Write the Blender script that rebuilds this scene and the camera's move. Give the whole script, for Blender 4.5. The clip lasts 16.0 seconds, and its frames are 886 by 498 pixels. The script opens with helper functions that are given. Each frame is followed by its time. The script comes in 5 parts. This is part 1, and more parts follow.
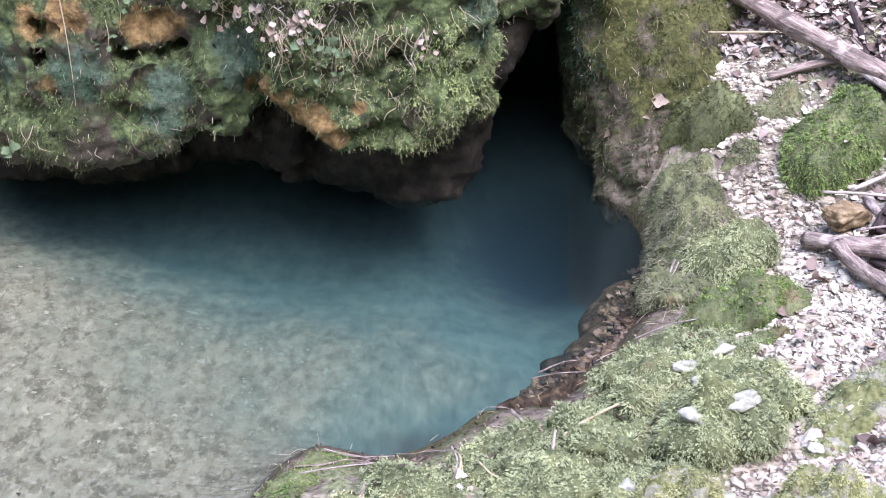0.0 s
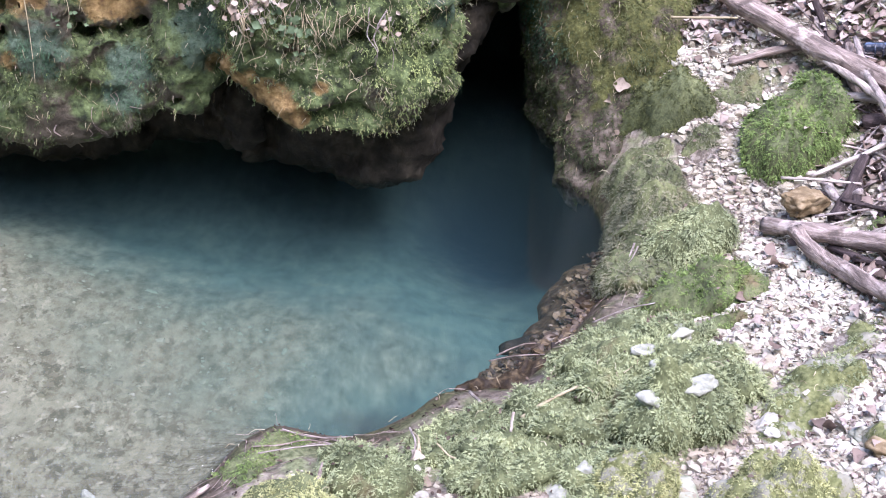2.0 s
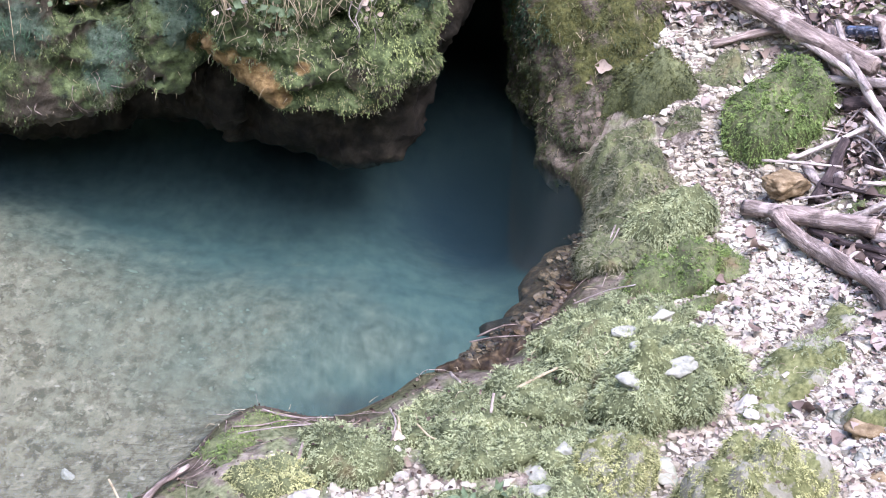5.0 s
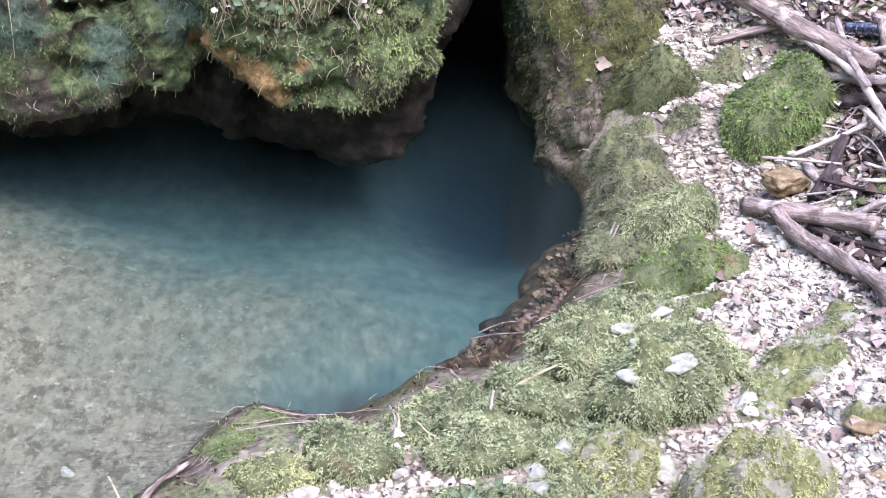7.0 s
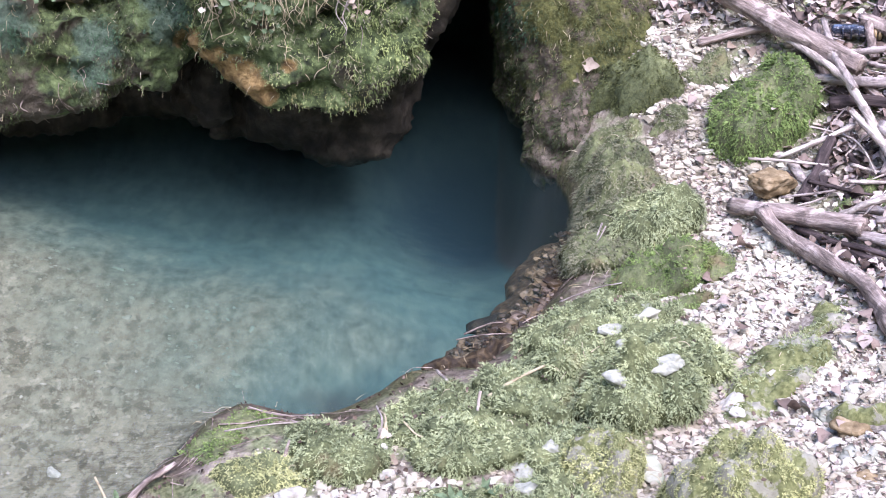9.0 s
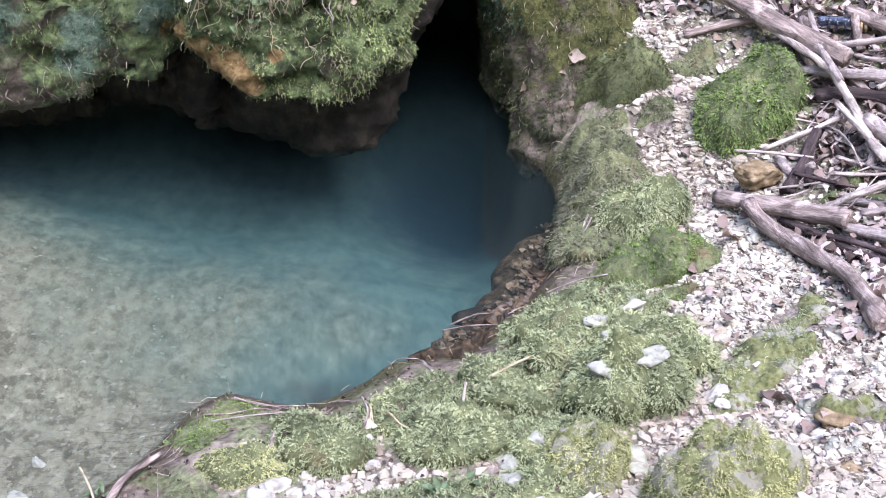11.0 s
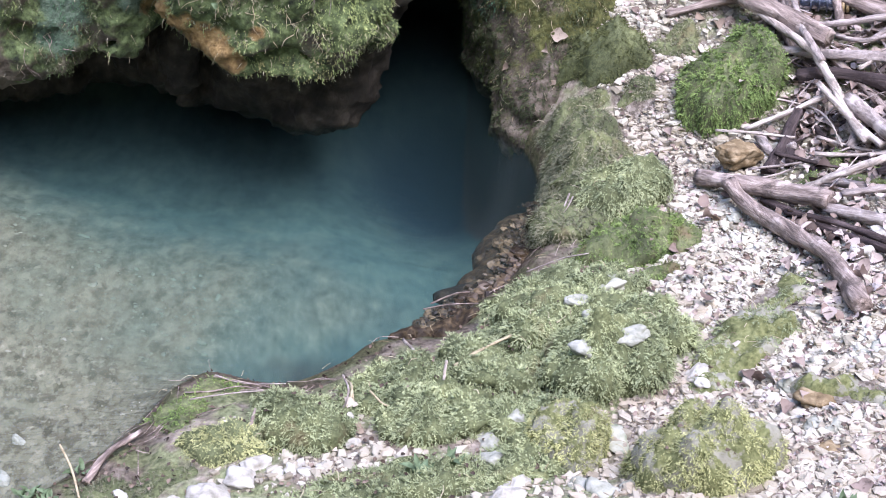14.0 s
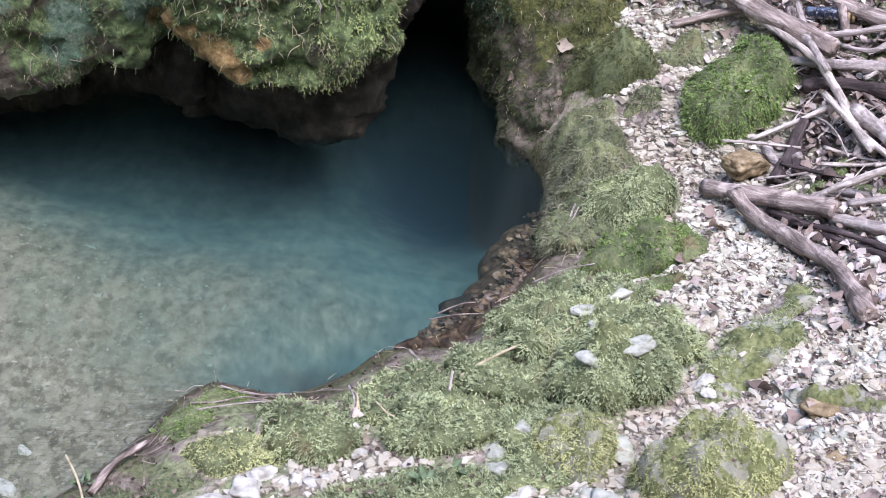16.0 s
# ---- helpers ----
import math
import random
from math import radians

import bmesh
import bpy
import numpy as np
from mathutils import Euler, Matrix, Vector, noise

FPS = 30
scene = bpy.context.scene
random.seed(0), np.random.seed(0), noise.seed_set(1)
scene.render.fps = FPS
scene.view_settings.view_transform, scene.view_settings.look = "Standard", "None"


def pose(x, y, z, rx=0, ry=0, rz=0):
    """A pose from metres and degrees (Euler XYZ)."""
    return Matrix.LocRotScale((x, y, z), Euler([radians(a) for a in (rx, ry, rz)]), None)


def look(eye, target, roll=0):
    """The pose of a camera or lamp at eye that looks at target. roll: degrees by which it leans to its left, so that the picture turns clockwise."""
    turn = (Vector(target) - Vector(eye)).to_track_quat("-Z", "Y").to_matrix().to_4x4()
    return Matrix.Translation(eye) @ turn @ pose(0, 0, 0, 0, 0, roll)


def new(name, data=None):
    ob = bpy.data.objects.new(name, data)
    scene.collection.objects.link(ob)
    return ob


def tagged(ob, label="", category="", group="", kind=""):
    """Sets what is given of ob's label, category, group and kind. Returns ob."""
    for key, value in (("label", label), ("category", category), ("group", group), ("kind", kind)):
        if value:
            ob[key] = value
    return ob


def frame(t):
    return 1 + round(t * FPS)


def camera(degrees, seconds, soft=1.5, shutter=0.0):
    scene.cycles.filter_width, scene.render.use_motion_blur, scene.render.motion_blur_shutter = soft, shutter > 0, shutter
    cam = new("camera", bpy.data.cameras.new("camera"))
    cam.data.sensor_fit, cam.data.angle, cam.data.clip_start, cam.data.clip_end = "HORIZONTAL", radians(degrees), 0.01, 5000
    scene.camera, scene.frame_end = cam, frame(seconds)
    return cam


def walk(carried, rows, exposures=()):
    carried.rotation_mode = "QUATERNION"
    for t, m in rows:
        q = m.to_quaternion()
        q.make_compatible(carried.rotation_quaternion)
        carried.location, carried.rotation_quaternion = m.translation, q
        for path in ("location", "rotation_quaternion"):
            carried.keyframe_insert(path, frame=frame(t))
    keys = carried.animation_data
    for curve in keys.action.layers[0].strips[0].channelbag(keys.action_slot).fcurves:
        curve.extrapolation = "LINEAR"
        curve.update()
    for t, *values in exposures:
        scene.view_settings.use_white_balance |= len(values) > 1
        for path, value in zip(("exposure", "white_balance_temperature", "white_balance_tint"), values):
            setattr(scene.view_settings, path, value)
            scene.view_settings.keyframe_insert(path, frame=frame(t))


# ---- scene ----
cam = camera(29.5, 16.0, soft=1.0)
EYE = (0.0, 0.0, 3.2)
ROWS = [
    (0.0, 59.399, 1.857, 1.245),
    (0.5, 59.164, 1.382, 0.924),
    (1.0, 59.002, 1.103, 0.678),
    (1.5, 58.787, 0.762, 0.434),
    (2.0, 58.757, 0.631, 0.401),
    (2.5, 58.753, 0.617, 0.286),
    (3.0, 58.567, 0.878, 0.457),
    (3.5, 58.381, 0.798, 0.511),
    (4.0, 58.277, 0.594, 0.362),
    (4.5, 58.220, 0.359, 0.225),
    (4.7, 58.163, 0.060, 0.035),
    (6.8, 58.010, 0.055, -0.065),
    (7.0, 58.011, 0.080, -0.035),
    (7.5, 58.000, -0.097, -0.129),
    (8.0, 58.045, -0.065, -0.343),
    (8.5, 57.981, -0.094, -0.343),
    (9.0, 58.033, -0.225, -0.358),
    (9.2, 58.030, -0.245, -0.368),
    (11.3, 57.580, -0.830, -0.860),
    (11.5, 57.505, -0.950, -0.969),
    (12.0, 57.546, -0.850, -0.796),
    (12.5, 57.350, -1.124, -0.955),
    (13.0, 57.249, -1.205, -1.228),
    (13.5, 57.128, -1.099, -1.185),
    (14.0, 57.003, -1.137, -1.102),
    (14.5, 56.932, -1.212, -1.073),
    (15.0, 56.911, -1.479, -1.187),
    (15.5, 56.534, -1.669, -1.443),
    (16.0, 57.352, -1.015, -0.945),
]
walk(cam, [(t, pose(*EYE, rx, ry, rz)) for t, rx, ry, rz in ROWS], exposures=((0.0, 1.80, 5780, 27), (8.0, 1.80, 5780, 27), (12.5, 1.66, 5780, 24), (15.0, 1.62, 5800, 23), (16.0, 1.48, 5800, 22)))

# ---- sky and light: bright overcast sky, its low part blocked by added slopes out of view ----
world = bpy.data.worlds.new("sky")
scene.world = world
world.use_nodes = True
wn = world.node_tree
wn.nodes.clear()
w_out = wn.nodes.new("ShaderNodeOutputWorld")
w_bg = wn.nodes.new("ShaderNodeBackground")
w_sky = wn.nodes.new("ShaderNodeTexSky")
w_sky.sky_type = "NISHITA"
w_sky.sun_disc = False
w_sky.sun_elevation = radians(63)
w_sky.sun_rotation = radians(132)
w_sky.dust_density = 1.5
w_sky.air_density = 1.0
w_bg.inputs["Strength"].default_value = 0.15
wn.links.new(w_sky.outputs["Color"], w_bg.inputs["Color"])
wn.links.new(w_bg.outputs["Background"], w_out.inputs["Surface"])

sun = new("sun", bpy.data.lights.new("sun", "SUN"))
sun.data.energy = 2.0
sun.data.angle = radians(40)
sun.data.color = (1.0, 0.95, 0.91)
sun.matrix_world = look((1.1, -2.3, 5.0), (0, 0, 0))


# ---- materials ----
def nodes_of(name):
    m = bpy.data.materials.new(name)
    m.use_nodes = True
    nt = m.node_tree
    nt.nodes.clear()
    out = nt.nodes.new("ShaderNodeOutputMaterial")
    bsdf = nt.nodes.new("ShaderNodeBsdfPrincipled")
    nt.links.new(bsdf.outputs["BSDF"], out.inputs["Surface"])
    return m, nt, bsdf


def coords(nt, scale=(1, 1, 1)):
    tc = nt.nodes.new("ShaderNodeNewGeometry")
    mp = nt.nodes.new("ShaderNodeMapping")
    mp.inputs["Scale"].default_value = scale
    nt.links.new(tc.outputs["Position"], mp.inputs["Vector"])
    return mp.outputs["Vector"]


def noise_tex(nt, vec, scale, detail=4.0, rough=0.55, distort=0.0):
    n = nt.nodes.new("ShaderNodeTexNoise")
    n.inputs["Scale"].default_value = scale
    n.inputs["Detail"].default_value = detail
    n.inputs["Roughness"].default_value = rough
    n.inputs["Distortion"].default_value = distort
    nt.links.new(vec, n.inputs["Vector"])
    return n.outputs["Fac"]


def voronoi(nt, vec, scale, feature="F1", out="Distance"):
    n = nt.nodes.new("ShaderNodeTexVoronoi")
    n.feature = feature
    n.inputs["Scale"].default_value = scale
    nt.links.new(vec, n.inputs["Vector"])
    return n.outputs[out]


def ramp(nt, fac, stops):
    r = nt.nodes.new("ShaderNodeValToRGB")
    el = r.color_ramp.elements
    while len(el) < len(stops):
        el.new(0.5)
    for e, (p, c) in zip(el, stops):
        e.position = p
        e.color = (*c, 1) if len(c) == 3 else c
    nt.links.new(fac, r.inputs["Fac"])
    return r.outputs["Color"]


def band(nt, fac, lo, hi):
    """0 below lo, 1 above hi."""
    r = nt.nodes.new("ShaderNodeMapRange")
    r.interpolation_type = "SMOOTHSTEP"
    for k, v in (("From Min", lo), ("From Max", hi)):
        r.inputs[k].default_value = v
    nt.links.new(fac, r.inputs["Value"])
    return r.outputs["Result"]


def mix(nt, fac, a, b, kind="MIX"):
    n = nt.nodes.new("ShaderNodeMix")
    n.data_type = "RGBA"
    n.blend_type = kind
    for sock, v in ((n.inputs[0], fac), (n.inputs[6], a), (n.inputs[7], b)):
        if isinstance(v, (int, float)):
            sock.default_value = v
        elif isinstance(v, tuple):
            sock.default_value = (*v, 1)
        else:
            nt.links.new(v, sock)
    return n.outputs[2]


def math_node(nt, op, a, b=0.0):
    n = nt.nodes.new("ShaderNodeMath")
    n.operation = op
    for sock, v in ((n.inputs[0], a), (n.inputs[1], b)):
        if isinstance(v, (int, float)):
            sock.default_value = v
        else:
            nt.links.new(v, sock)
    return n.outputs[0]


def bump(nt, bsdf, height, strength, distance):
    b = nt.nodes.new("ShaderNodeBump")
    b.inputs["Strength"].default_value = strength
    b.inputs["Distance"].default_value = distance
    nt.links.new(height, b.inputs["Height"])
    nt.links.new(b.outputs["Normal"], bsdf.inputs["Normal"])


def axis(nt, vec, k):
    s = nt.nodes.new("ShaderNodeSeparateXYZ")
    nt.links.new(vec, s.inputs[0])
    return s.outputs[k]


def island(nt):
    return nt.nodes.new("ShaderNodeNewGeometry").outputs["Random Per Island"]


def object_random(nt):
    return nt.nodes.new("ShaderNodeObjectInfo").outputs["Random"]


def finish(nt, bsdf, colour, rough=0.85, spec=0.3):
    nt.links.new(colour, bsdf.inputs["Base Color"])
    if isinstance(rough, (int, float)):
        bsdf.inputs["Roughness"].default_value = rough
    else:
        nt.links.new(rough, bsdf.inputs["Roughness"])
    bsdf.inputs["Specular IOR Level"].default_value = spec


def moss_material(name, dark, mid, light, scale=9.0):
    m, nt, b = nodes_of(name)
    v = coords(nt)
    att = nt.nodes.new("ShaderNodeAttribute")
    att.attribute_name = "tip"
    patch = noise_tex(nt, v, scale, 3)
    fine = noise_tex(nt, v, 38, 3)
    c = ramp(nt, patch, [(0.3, dark), (0.5, mid), (0.7, light)])
    shoot = nt.nodes.new("ShaderNodeAttribute")
    shoot.attribute_name = "shoot"
    c = mix(nt, 0.44, c, ramp(nt, shoot.outputs["Fac"], [(0.0, dark), (0.45, mid), (0.9, light), (1.0, tuple(1.1 * k for k in light))]))
    c = mix(nt, 0.10, c, ramp(nt, island(nt), [(0.0, dark), (0.5, mid), (1.0, light)]))
    c = mix(nt, 0.35, c, ramp(nt, fine, [(0.35, dark), (0.65, light)]))
    c = mix(nt, 0.30, c, ramp(nt, noise_tex(nt, v, 150, 3, 0.6), [(0.35, dark), (0.62, light)]))
    c = mix(nt, band(nt, noise_tex(nt, v, 6.0, 4), 0.60, 0.78), c, (0.15, 0.115, 0.065))
    c = mix(nt, math_node(nt, "MULTIPLY", band(nt, att.outputs["Fac"], 0.2, 1.0), 0.18), c, light)
    c = mix(nt, 1.0, c, ramp(nt, noise_tex(nt, v, 4.5, 5, 0.65), [(0.32, (0.70, 0.71, 0.72)), (0.5, (1.0, 1.0, 1.0)), (0.68, (1.3, 1.26, 1.22))]), "MULTIPLY")
    finish(nt, b, c, 0.85, 0.2)
    bump(nt, b, fine, 0.7, 0.01)
    return m


def limestone_material(name, random_out, tone=(1.10, 1.11, 1.02)):
    m, nt, b = nodes_of(name)
    v = coords(nt)
    r = random_out(nt)
    c = ramp(nt, r, [(0.0, (0.17, 0.15, 0.118)), (0.10, (0.30, 0.275, 0.228)), (0.28, (0.375, 0.352, 0.302)), (0.5, (0.42, 0.40, 0.35)), (0.65, (0.365, 0.332, 0.28)),
                     (0.8, (0.44, 0.422, 0.38)), (0.95, (0.465, 0.45, 0.41)), (1.0, (0.52, 0.51, 0.475))])
    c = mix(nt, math_node(nt, "MULTIPLY", band(nt, noise_tex(nt, v, 2.3, 3), 0.42, 0.62), 0.35), c, (0.27, 0.215, 0.16))
    c = mix(nt, band(nt, noise_tex(nt, v, 14, 4), 0.55, 0.8), c, (0.33, 0.275, 0.215))
    c = mix(nt, band(nt, noise_tex(nt, v, 130, 3), 0.52, 0.8), c, (0.40, 0.37, 0.33))
    c = mix(nt, 1.0, c, tone, "MULTIPLY")
    finish(nt, b, c, 0.82, 0.25)
    bump(nt, b, noise_tex(nt, v, 160, 4), 0.5, 0.004)
    return m


def cliff_material():
    m, nt, b = nodes_of("tufa_cliff")
    v = coords(nt)
    c = ramp(nt, noise_tex(nt, v, 7, 6, 0.62), [(0.28, (0.04, 0.032, 0.022)), (0.5, (0.10, 0.085, 0.062)), (0.72, (0.19, 0.16, 0.12))])
    green = ramp(nt, noise_tex(nt, v, 28, 4), [(0.3, (0.022, 0.03, 0.016)), (0.5, (0.078, 0.108, 0.04)), (0.7, (0.17, 0.222, 0.092))])
    up = axis(nt, nt.nodes.new("ShaderNodeNewGeometry").outputs["Normal"], 2)
    cover = math_node(nt, "ADD", noise_tex(nt, v, 5, 5), math_node(nt, "MULTIPLY", up, 0.25))
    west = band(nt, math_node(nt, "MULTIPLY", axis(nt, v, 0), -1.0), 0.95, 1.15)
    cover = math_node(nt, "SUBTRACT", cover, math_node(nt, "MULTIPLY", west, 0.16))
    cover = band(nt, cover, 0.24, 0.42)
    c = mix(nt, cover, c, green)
    rag = math_node(nt, "MULTIPLY", math_node(nt, "SUBTRACT", noise_tex(nt, v, 14, 5, 0.65), 0.5), 1.6)
    for stain, tint in (("lichen", ramp(nt, noise_tex(nt, v, 50, 4), [(0.3, (0.035, 0.06, 0.04)), (0.7, (0.115, 0.162, 0.114))])),
                        ("iron", ramp(nt, noise_tex(nt, v, 30, 5), [(0.3, (0.10, 0.057, 0.026)), (0.5, (0.24, 0.152, 0.058)), (0.7, (0.42, 0.295, 0.13))]))):
        att = nt.nodes.new("ShaderNodeAttribute")
        att.attribute_name = stain
        c = mix(nt, math_node(nt, "MULTIPLY", band(nt, math_node(nt, "ADD", att.outputs["Fac"], rag), 0.25, 0.6), 0.9), c, tint)
    finish(nt, b, c, 0.85, 0.3)
    bump(nt, b, noise_tex(nt, v, 45, 6, 0.65), 0.9, 0.02)
    return m


def side_rock_material():
    m, nt, b = nodes_of("mossy_side_rock")
    v = coords(nt)
    c = ramp(nt, noise_tex(nt, v, 22, 6, 0.62), [(0.3, (0.036, 0.03, 0.021)), (0.5, (0.095, 0.08, 0.06)), (0.72, (0.20, 0.172, 0.136))])
    green = ramp(nt, noise_tex(nt, v, 40, 4), [(0.3, (0.045, 0.05, 0.018)), (0.6, (0.115, 0.12, 0.04)), (0.8, (0.18, 0.18, 0.07))])
    cover = math_node(nt, "ADD", noise_tex(nt, v, 6, 4), math_node(nt, "MULTIPLY", band(nt, axis(nt, v, 2), 0.15, 0.5), 0.16))
    c = mix(nt, band(nt, cover, 0.54, 0.66), c, green)
    finish(nt, b, c, 0.9, 0.2)
    bump(nt, b, noise_tex(nt, v, 60, 6, 0.65), 0.9, 0.015)
    return m


def bank_material():
    """Soil, fine chippings and leaf crumbs on land; pebbles on the bed of the pool, tinted blue-green and darker with
    depth for lost light.
    """
    m, nt, b = nodes_of("bank_and_bed")
    v = coords(nt)
    z = axis(nt, v, 2)
    soil = ramp(nt, noise_tex(nt, v, 30, 6, 0.65), [(0.3, (0.10, 0.082, 0.062)), (0.5, (0.25, 0.212, 0.168)), (0.7, (0.43, 0.375, 0.31))])
    film = ramp(nt, noise_tex(nt, v, 60, 3), [(0.3, (0.11, 0.13, 0.06)), (0.7, (0.33, 0.36, 0.195))])
    soil = mix(nt, band(nt, noise_tex(nt, v, 7, 4), 0.40, 0.56), soil, film)
    chip = ramp(nt, voronoi(nt, v, 95, out="Color"), [(0.0, (0.09, 0.074, 0.056)), (0.5, (0.21, 0.18, 0.145)), (1.0, (0.37, 0.335, 0.285))])
    att = nt.nodes.new("ShaderNodeAttribute")
    att.attribute_name = "chippings"
    share = math_node(nt, "ADD", att.outputs["Fac"], math_node(nt, "MULTIPLY", math_node(nt, "SUBTRACT", noise_tex(nt, v, 9, 4), 0.5), 0.8))
    land = mix(nt, band(nt, share, 0.25, 0.55), soil, chip)
    warped = coords(nt, (1, 0.6, 0.3))
    peb = ramp(nt, noise_tex(nt, warped, 32, 5, 0.6), [(0.3, (0.12, 0.115, 0.072)), (0.45, (0.165, 0.16, 0.105)), (0.58, (0.20, 0.196, 0.134)), (0.75, (0.255, 0.25, 0.18))])
    peb = mix(nt, band(nt, noise_tex(nt, warped, 19, 5, 0.7), 0.47, 0.60), peb, (0.072, 0.068, 0.042))
    peb = mix(nt, band(nt, noise_tex(nt, warped, 24, 4, 0.6, 0.3), 0.57, 0.70), peb, (0.29, 0.28, 0.20))
    peb = mix(nt, 0.26, peb, ramp(nt, voronoi(nt, coords(nt, (1, 0.8, 0.3)), 30, out="Color"), [(0.1, (0.075, 0.072, 0.045)), (0.5, (0.18, 0.17, 0.112)), (0.9, (0.33, 0.31, 0.22))]))
    long = coords(nt, (1.0, 0.55, 0.5))
    depth_tint = ramp(nt, noise_tex(nt, long, 22, 5, 0.65, 0.2), [(0.3, (0.048, 0.062, 0.043)), (0.5, (0.098, 0.122, 0.087)), (0.7, (0.155, 0.18, 0.13))])
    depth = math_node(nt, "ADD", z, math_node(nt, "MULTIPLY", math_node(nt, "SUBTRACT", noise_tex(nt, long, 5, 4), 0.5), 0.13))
    # Bed colour by depth stands in for light absorbed by the water.
    bed = mix(nt, band(nt, math_node(nt, "MULTIPLY", depth, -1.0), 0.05, 0.21), peb, depth_tint)
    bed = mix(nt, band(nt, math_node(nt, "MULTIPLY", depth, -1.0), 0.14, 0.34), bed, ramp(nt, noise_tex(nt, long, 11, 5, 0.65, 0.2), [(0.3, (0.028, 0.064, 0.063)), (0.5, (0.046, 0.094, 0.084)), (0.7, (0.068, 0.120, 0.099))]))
    # Deepest bed nearly black: shade of the cave put into its colour.
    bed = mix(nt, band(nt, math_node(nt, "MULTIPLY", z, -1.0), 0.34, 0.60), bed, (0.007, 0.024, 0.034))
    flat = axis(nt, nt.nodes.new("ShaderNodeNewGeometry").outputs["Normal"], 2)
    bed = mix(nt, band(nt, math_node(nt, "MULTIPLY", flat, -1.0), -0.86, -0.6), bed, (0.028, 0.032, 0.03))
    land = mix(nt, band(nt, math_node(nt, "MULTIPLY", z, -1.0), -0.17, -0.06), land, mix(nt, 1.0, land, (0.34, 0.31, 0.28), "MULTIPLY"))
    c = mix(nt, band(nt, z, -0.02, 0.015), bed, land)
    finish(nt, b, c, 0.9, 0.2)
    rough = math_node(nt, "ADD", math_node(nt, "MULTIPLY", band(nt, z, -0.02, 0.015), 0.7), 0.3)
    bump(nt, b, math_node(nt, "MULTIPLY", noise_tex(nt, warped, 55, 6, 0.7), rough), 0.9, 0.02)
    return m


def wood_material(name, dark, mid, light, grain=60.0):
    m, nt, b = nodes_of(name)
    tc = nt.nodes.new("ShaderNodeTexCoord")
    mp = nt.nodes.new("ShaderNodeMapping")
    mp.inputs["Scale"].default_value = (0.12, 1, 1)
    nt.links.new(tc.outputs["Object"], mp.inputs["Vector"])
    v = mp.outputs["Vector"]
    g = noise_tex(nt, v, grain, 6, 0.65, 0.3)
    c = ramp(nt, g, [(0.3, dark), (0.52, mid), (0.72, light)])
    c = mix(nt, band(nt, noise_tex(nt, coords(nt), 14, 5, 0.65), 0.5, 0.66), c, tuple(0.45 * k for k in mid))
    c = mix(nt, math_node(nt, "MULTIPLY", band(nt, noise_tex(nt, coords(nt), 9, 4, 0.6), 0.56, 0.68), 0.7), c, tuple(1.08 * k for k in light))
    finish(nt, b, c, 0.8, 0.25)
    bump(nt, b, g, 1.0, 0.012)
    return m


def leaf_material(name, stops):
    m, nt, b = nodes_of(name)
    v = coords(nt)
    c = ramp(nt, object_random(nt) if name.endswith("single") else island(nt), stops)
    c = mix(nt, band(nt, noise_tex(nt, v, 60, 3), 0.5, 0.8), c, tuple(0.8 * k for k in stops[0][1]))
    finish(nt, b, c, 0.65, 0.3)
    return m


def plain_material(name, stops, scale=30.0, rough=0.8, spec=0.3, rel=0.4, dist=0.006):
    m, nt, b = nodes_of(name)
    v = coords(nt)
    n = noise_tex(nt, v, scale, 6, 0.62)
    finish(nt, b, ramp(nt, n, stops), rough, spec)
    bump(nt, b, n, rel, dist)
    return m


def water_material():
    m = bpy.data.materials.new("spring_water")
    m.use_nodes = True
    nt = m.node_tree
    nt.nodes.clear()
    out = nt.nodes.new("ShaderNodeOutputMaterial")
    clear = nt.nodes.new("ShaderNodeBsdfTransparent")
    clear.inputs["Color"].default_value = (0.95, 0.98, 0.975, 1)
    gloss = nt.nodes.new("ShaderNodeBsdfGlossy")
    gloss.inputs["Roughness"].default_value = 0.03
    fres = nt.nodes.new("ShaderNodeFresnel")
    fres.inputs["IOR"].default_value = 1.33
    b = nt.nodes.new("ShaderNodeBump")
    b.inputs["Strength"].default_value = 0.4
    b.inputs["Distance"].default_value = 0.01
    v = coords(nt, (1, 2.2, 1))
    att = nt.nodes.new("ShaderNodeAttribute")
    att.attribute_name = "ripple"
    fine = math_node(nt, "MULTIPLY", noise_tex(nt, coords(nt, (1.0, 3.6, 1.0)), 13, 3, 0.55, 0.8), math_node(nt, "MULTIPLY", att.outputs["Fac"], 8.0))
    nt.links.new(math_node(nt, "ADD", noise_tex(nt, v, 9, 3), fine), b.inputs["Height"])
    nt.links.new(b.outputs["Normal"], gloss.inputs["Normal"])
    nt.links.new(b.outputs["Normal"], fres.inputs["Normal"])
    cloud = nt.nodes.new("ShaderNodeBsdfDiffuse")
    cloud.inputs["Color"].default_value = (0.10, 0.195, 0.20, 1)
    murk = nt.nodes.new("ShaderNodeMixShader")
    murk.inputs[0].default_value = 0.042
    nt.links.new(clear.outputs[0], murk.inputs[1])
    nt.links.new(cloud.outputs[0], murk.inputs[2])
    mx = nt.nodes.new("ShaderNodeMixShader")
    nt.links.new(fres.outputs[0], mx.inputs[0])
    nt.links.new(murk.outputs[0], mx.inputs[1])
    nt.links.new(gloss.outputs[0], mx.inputs[2])
    nt.links.new(mx.outputs[0], out.inputs["Surface"])
    return m


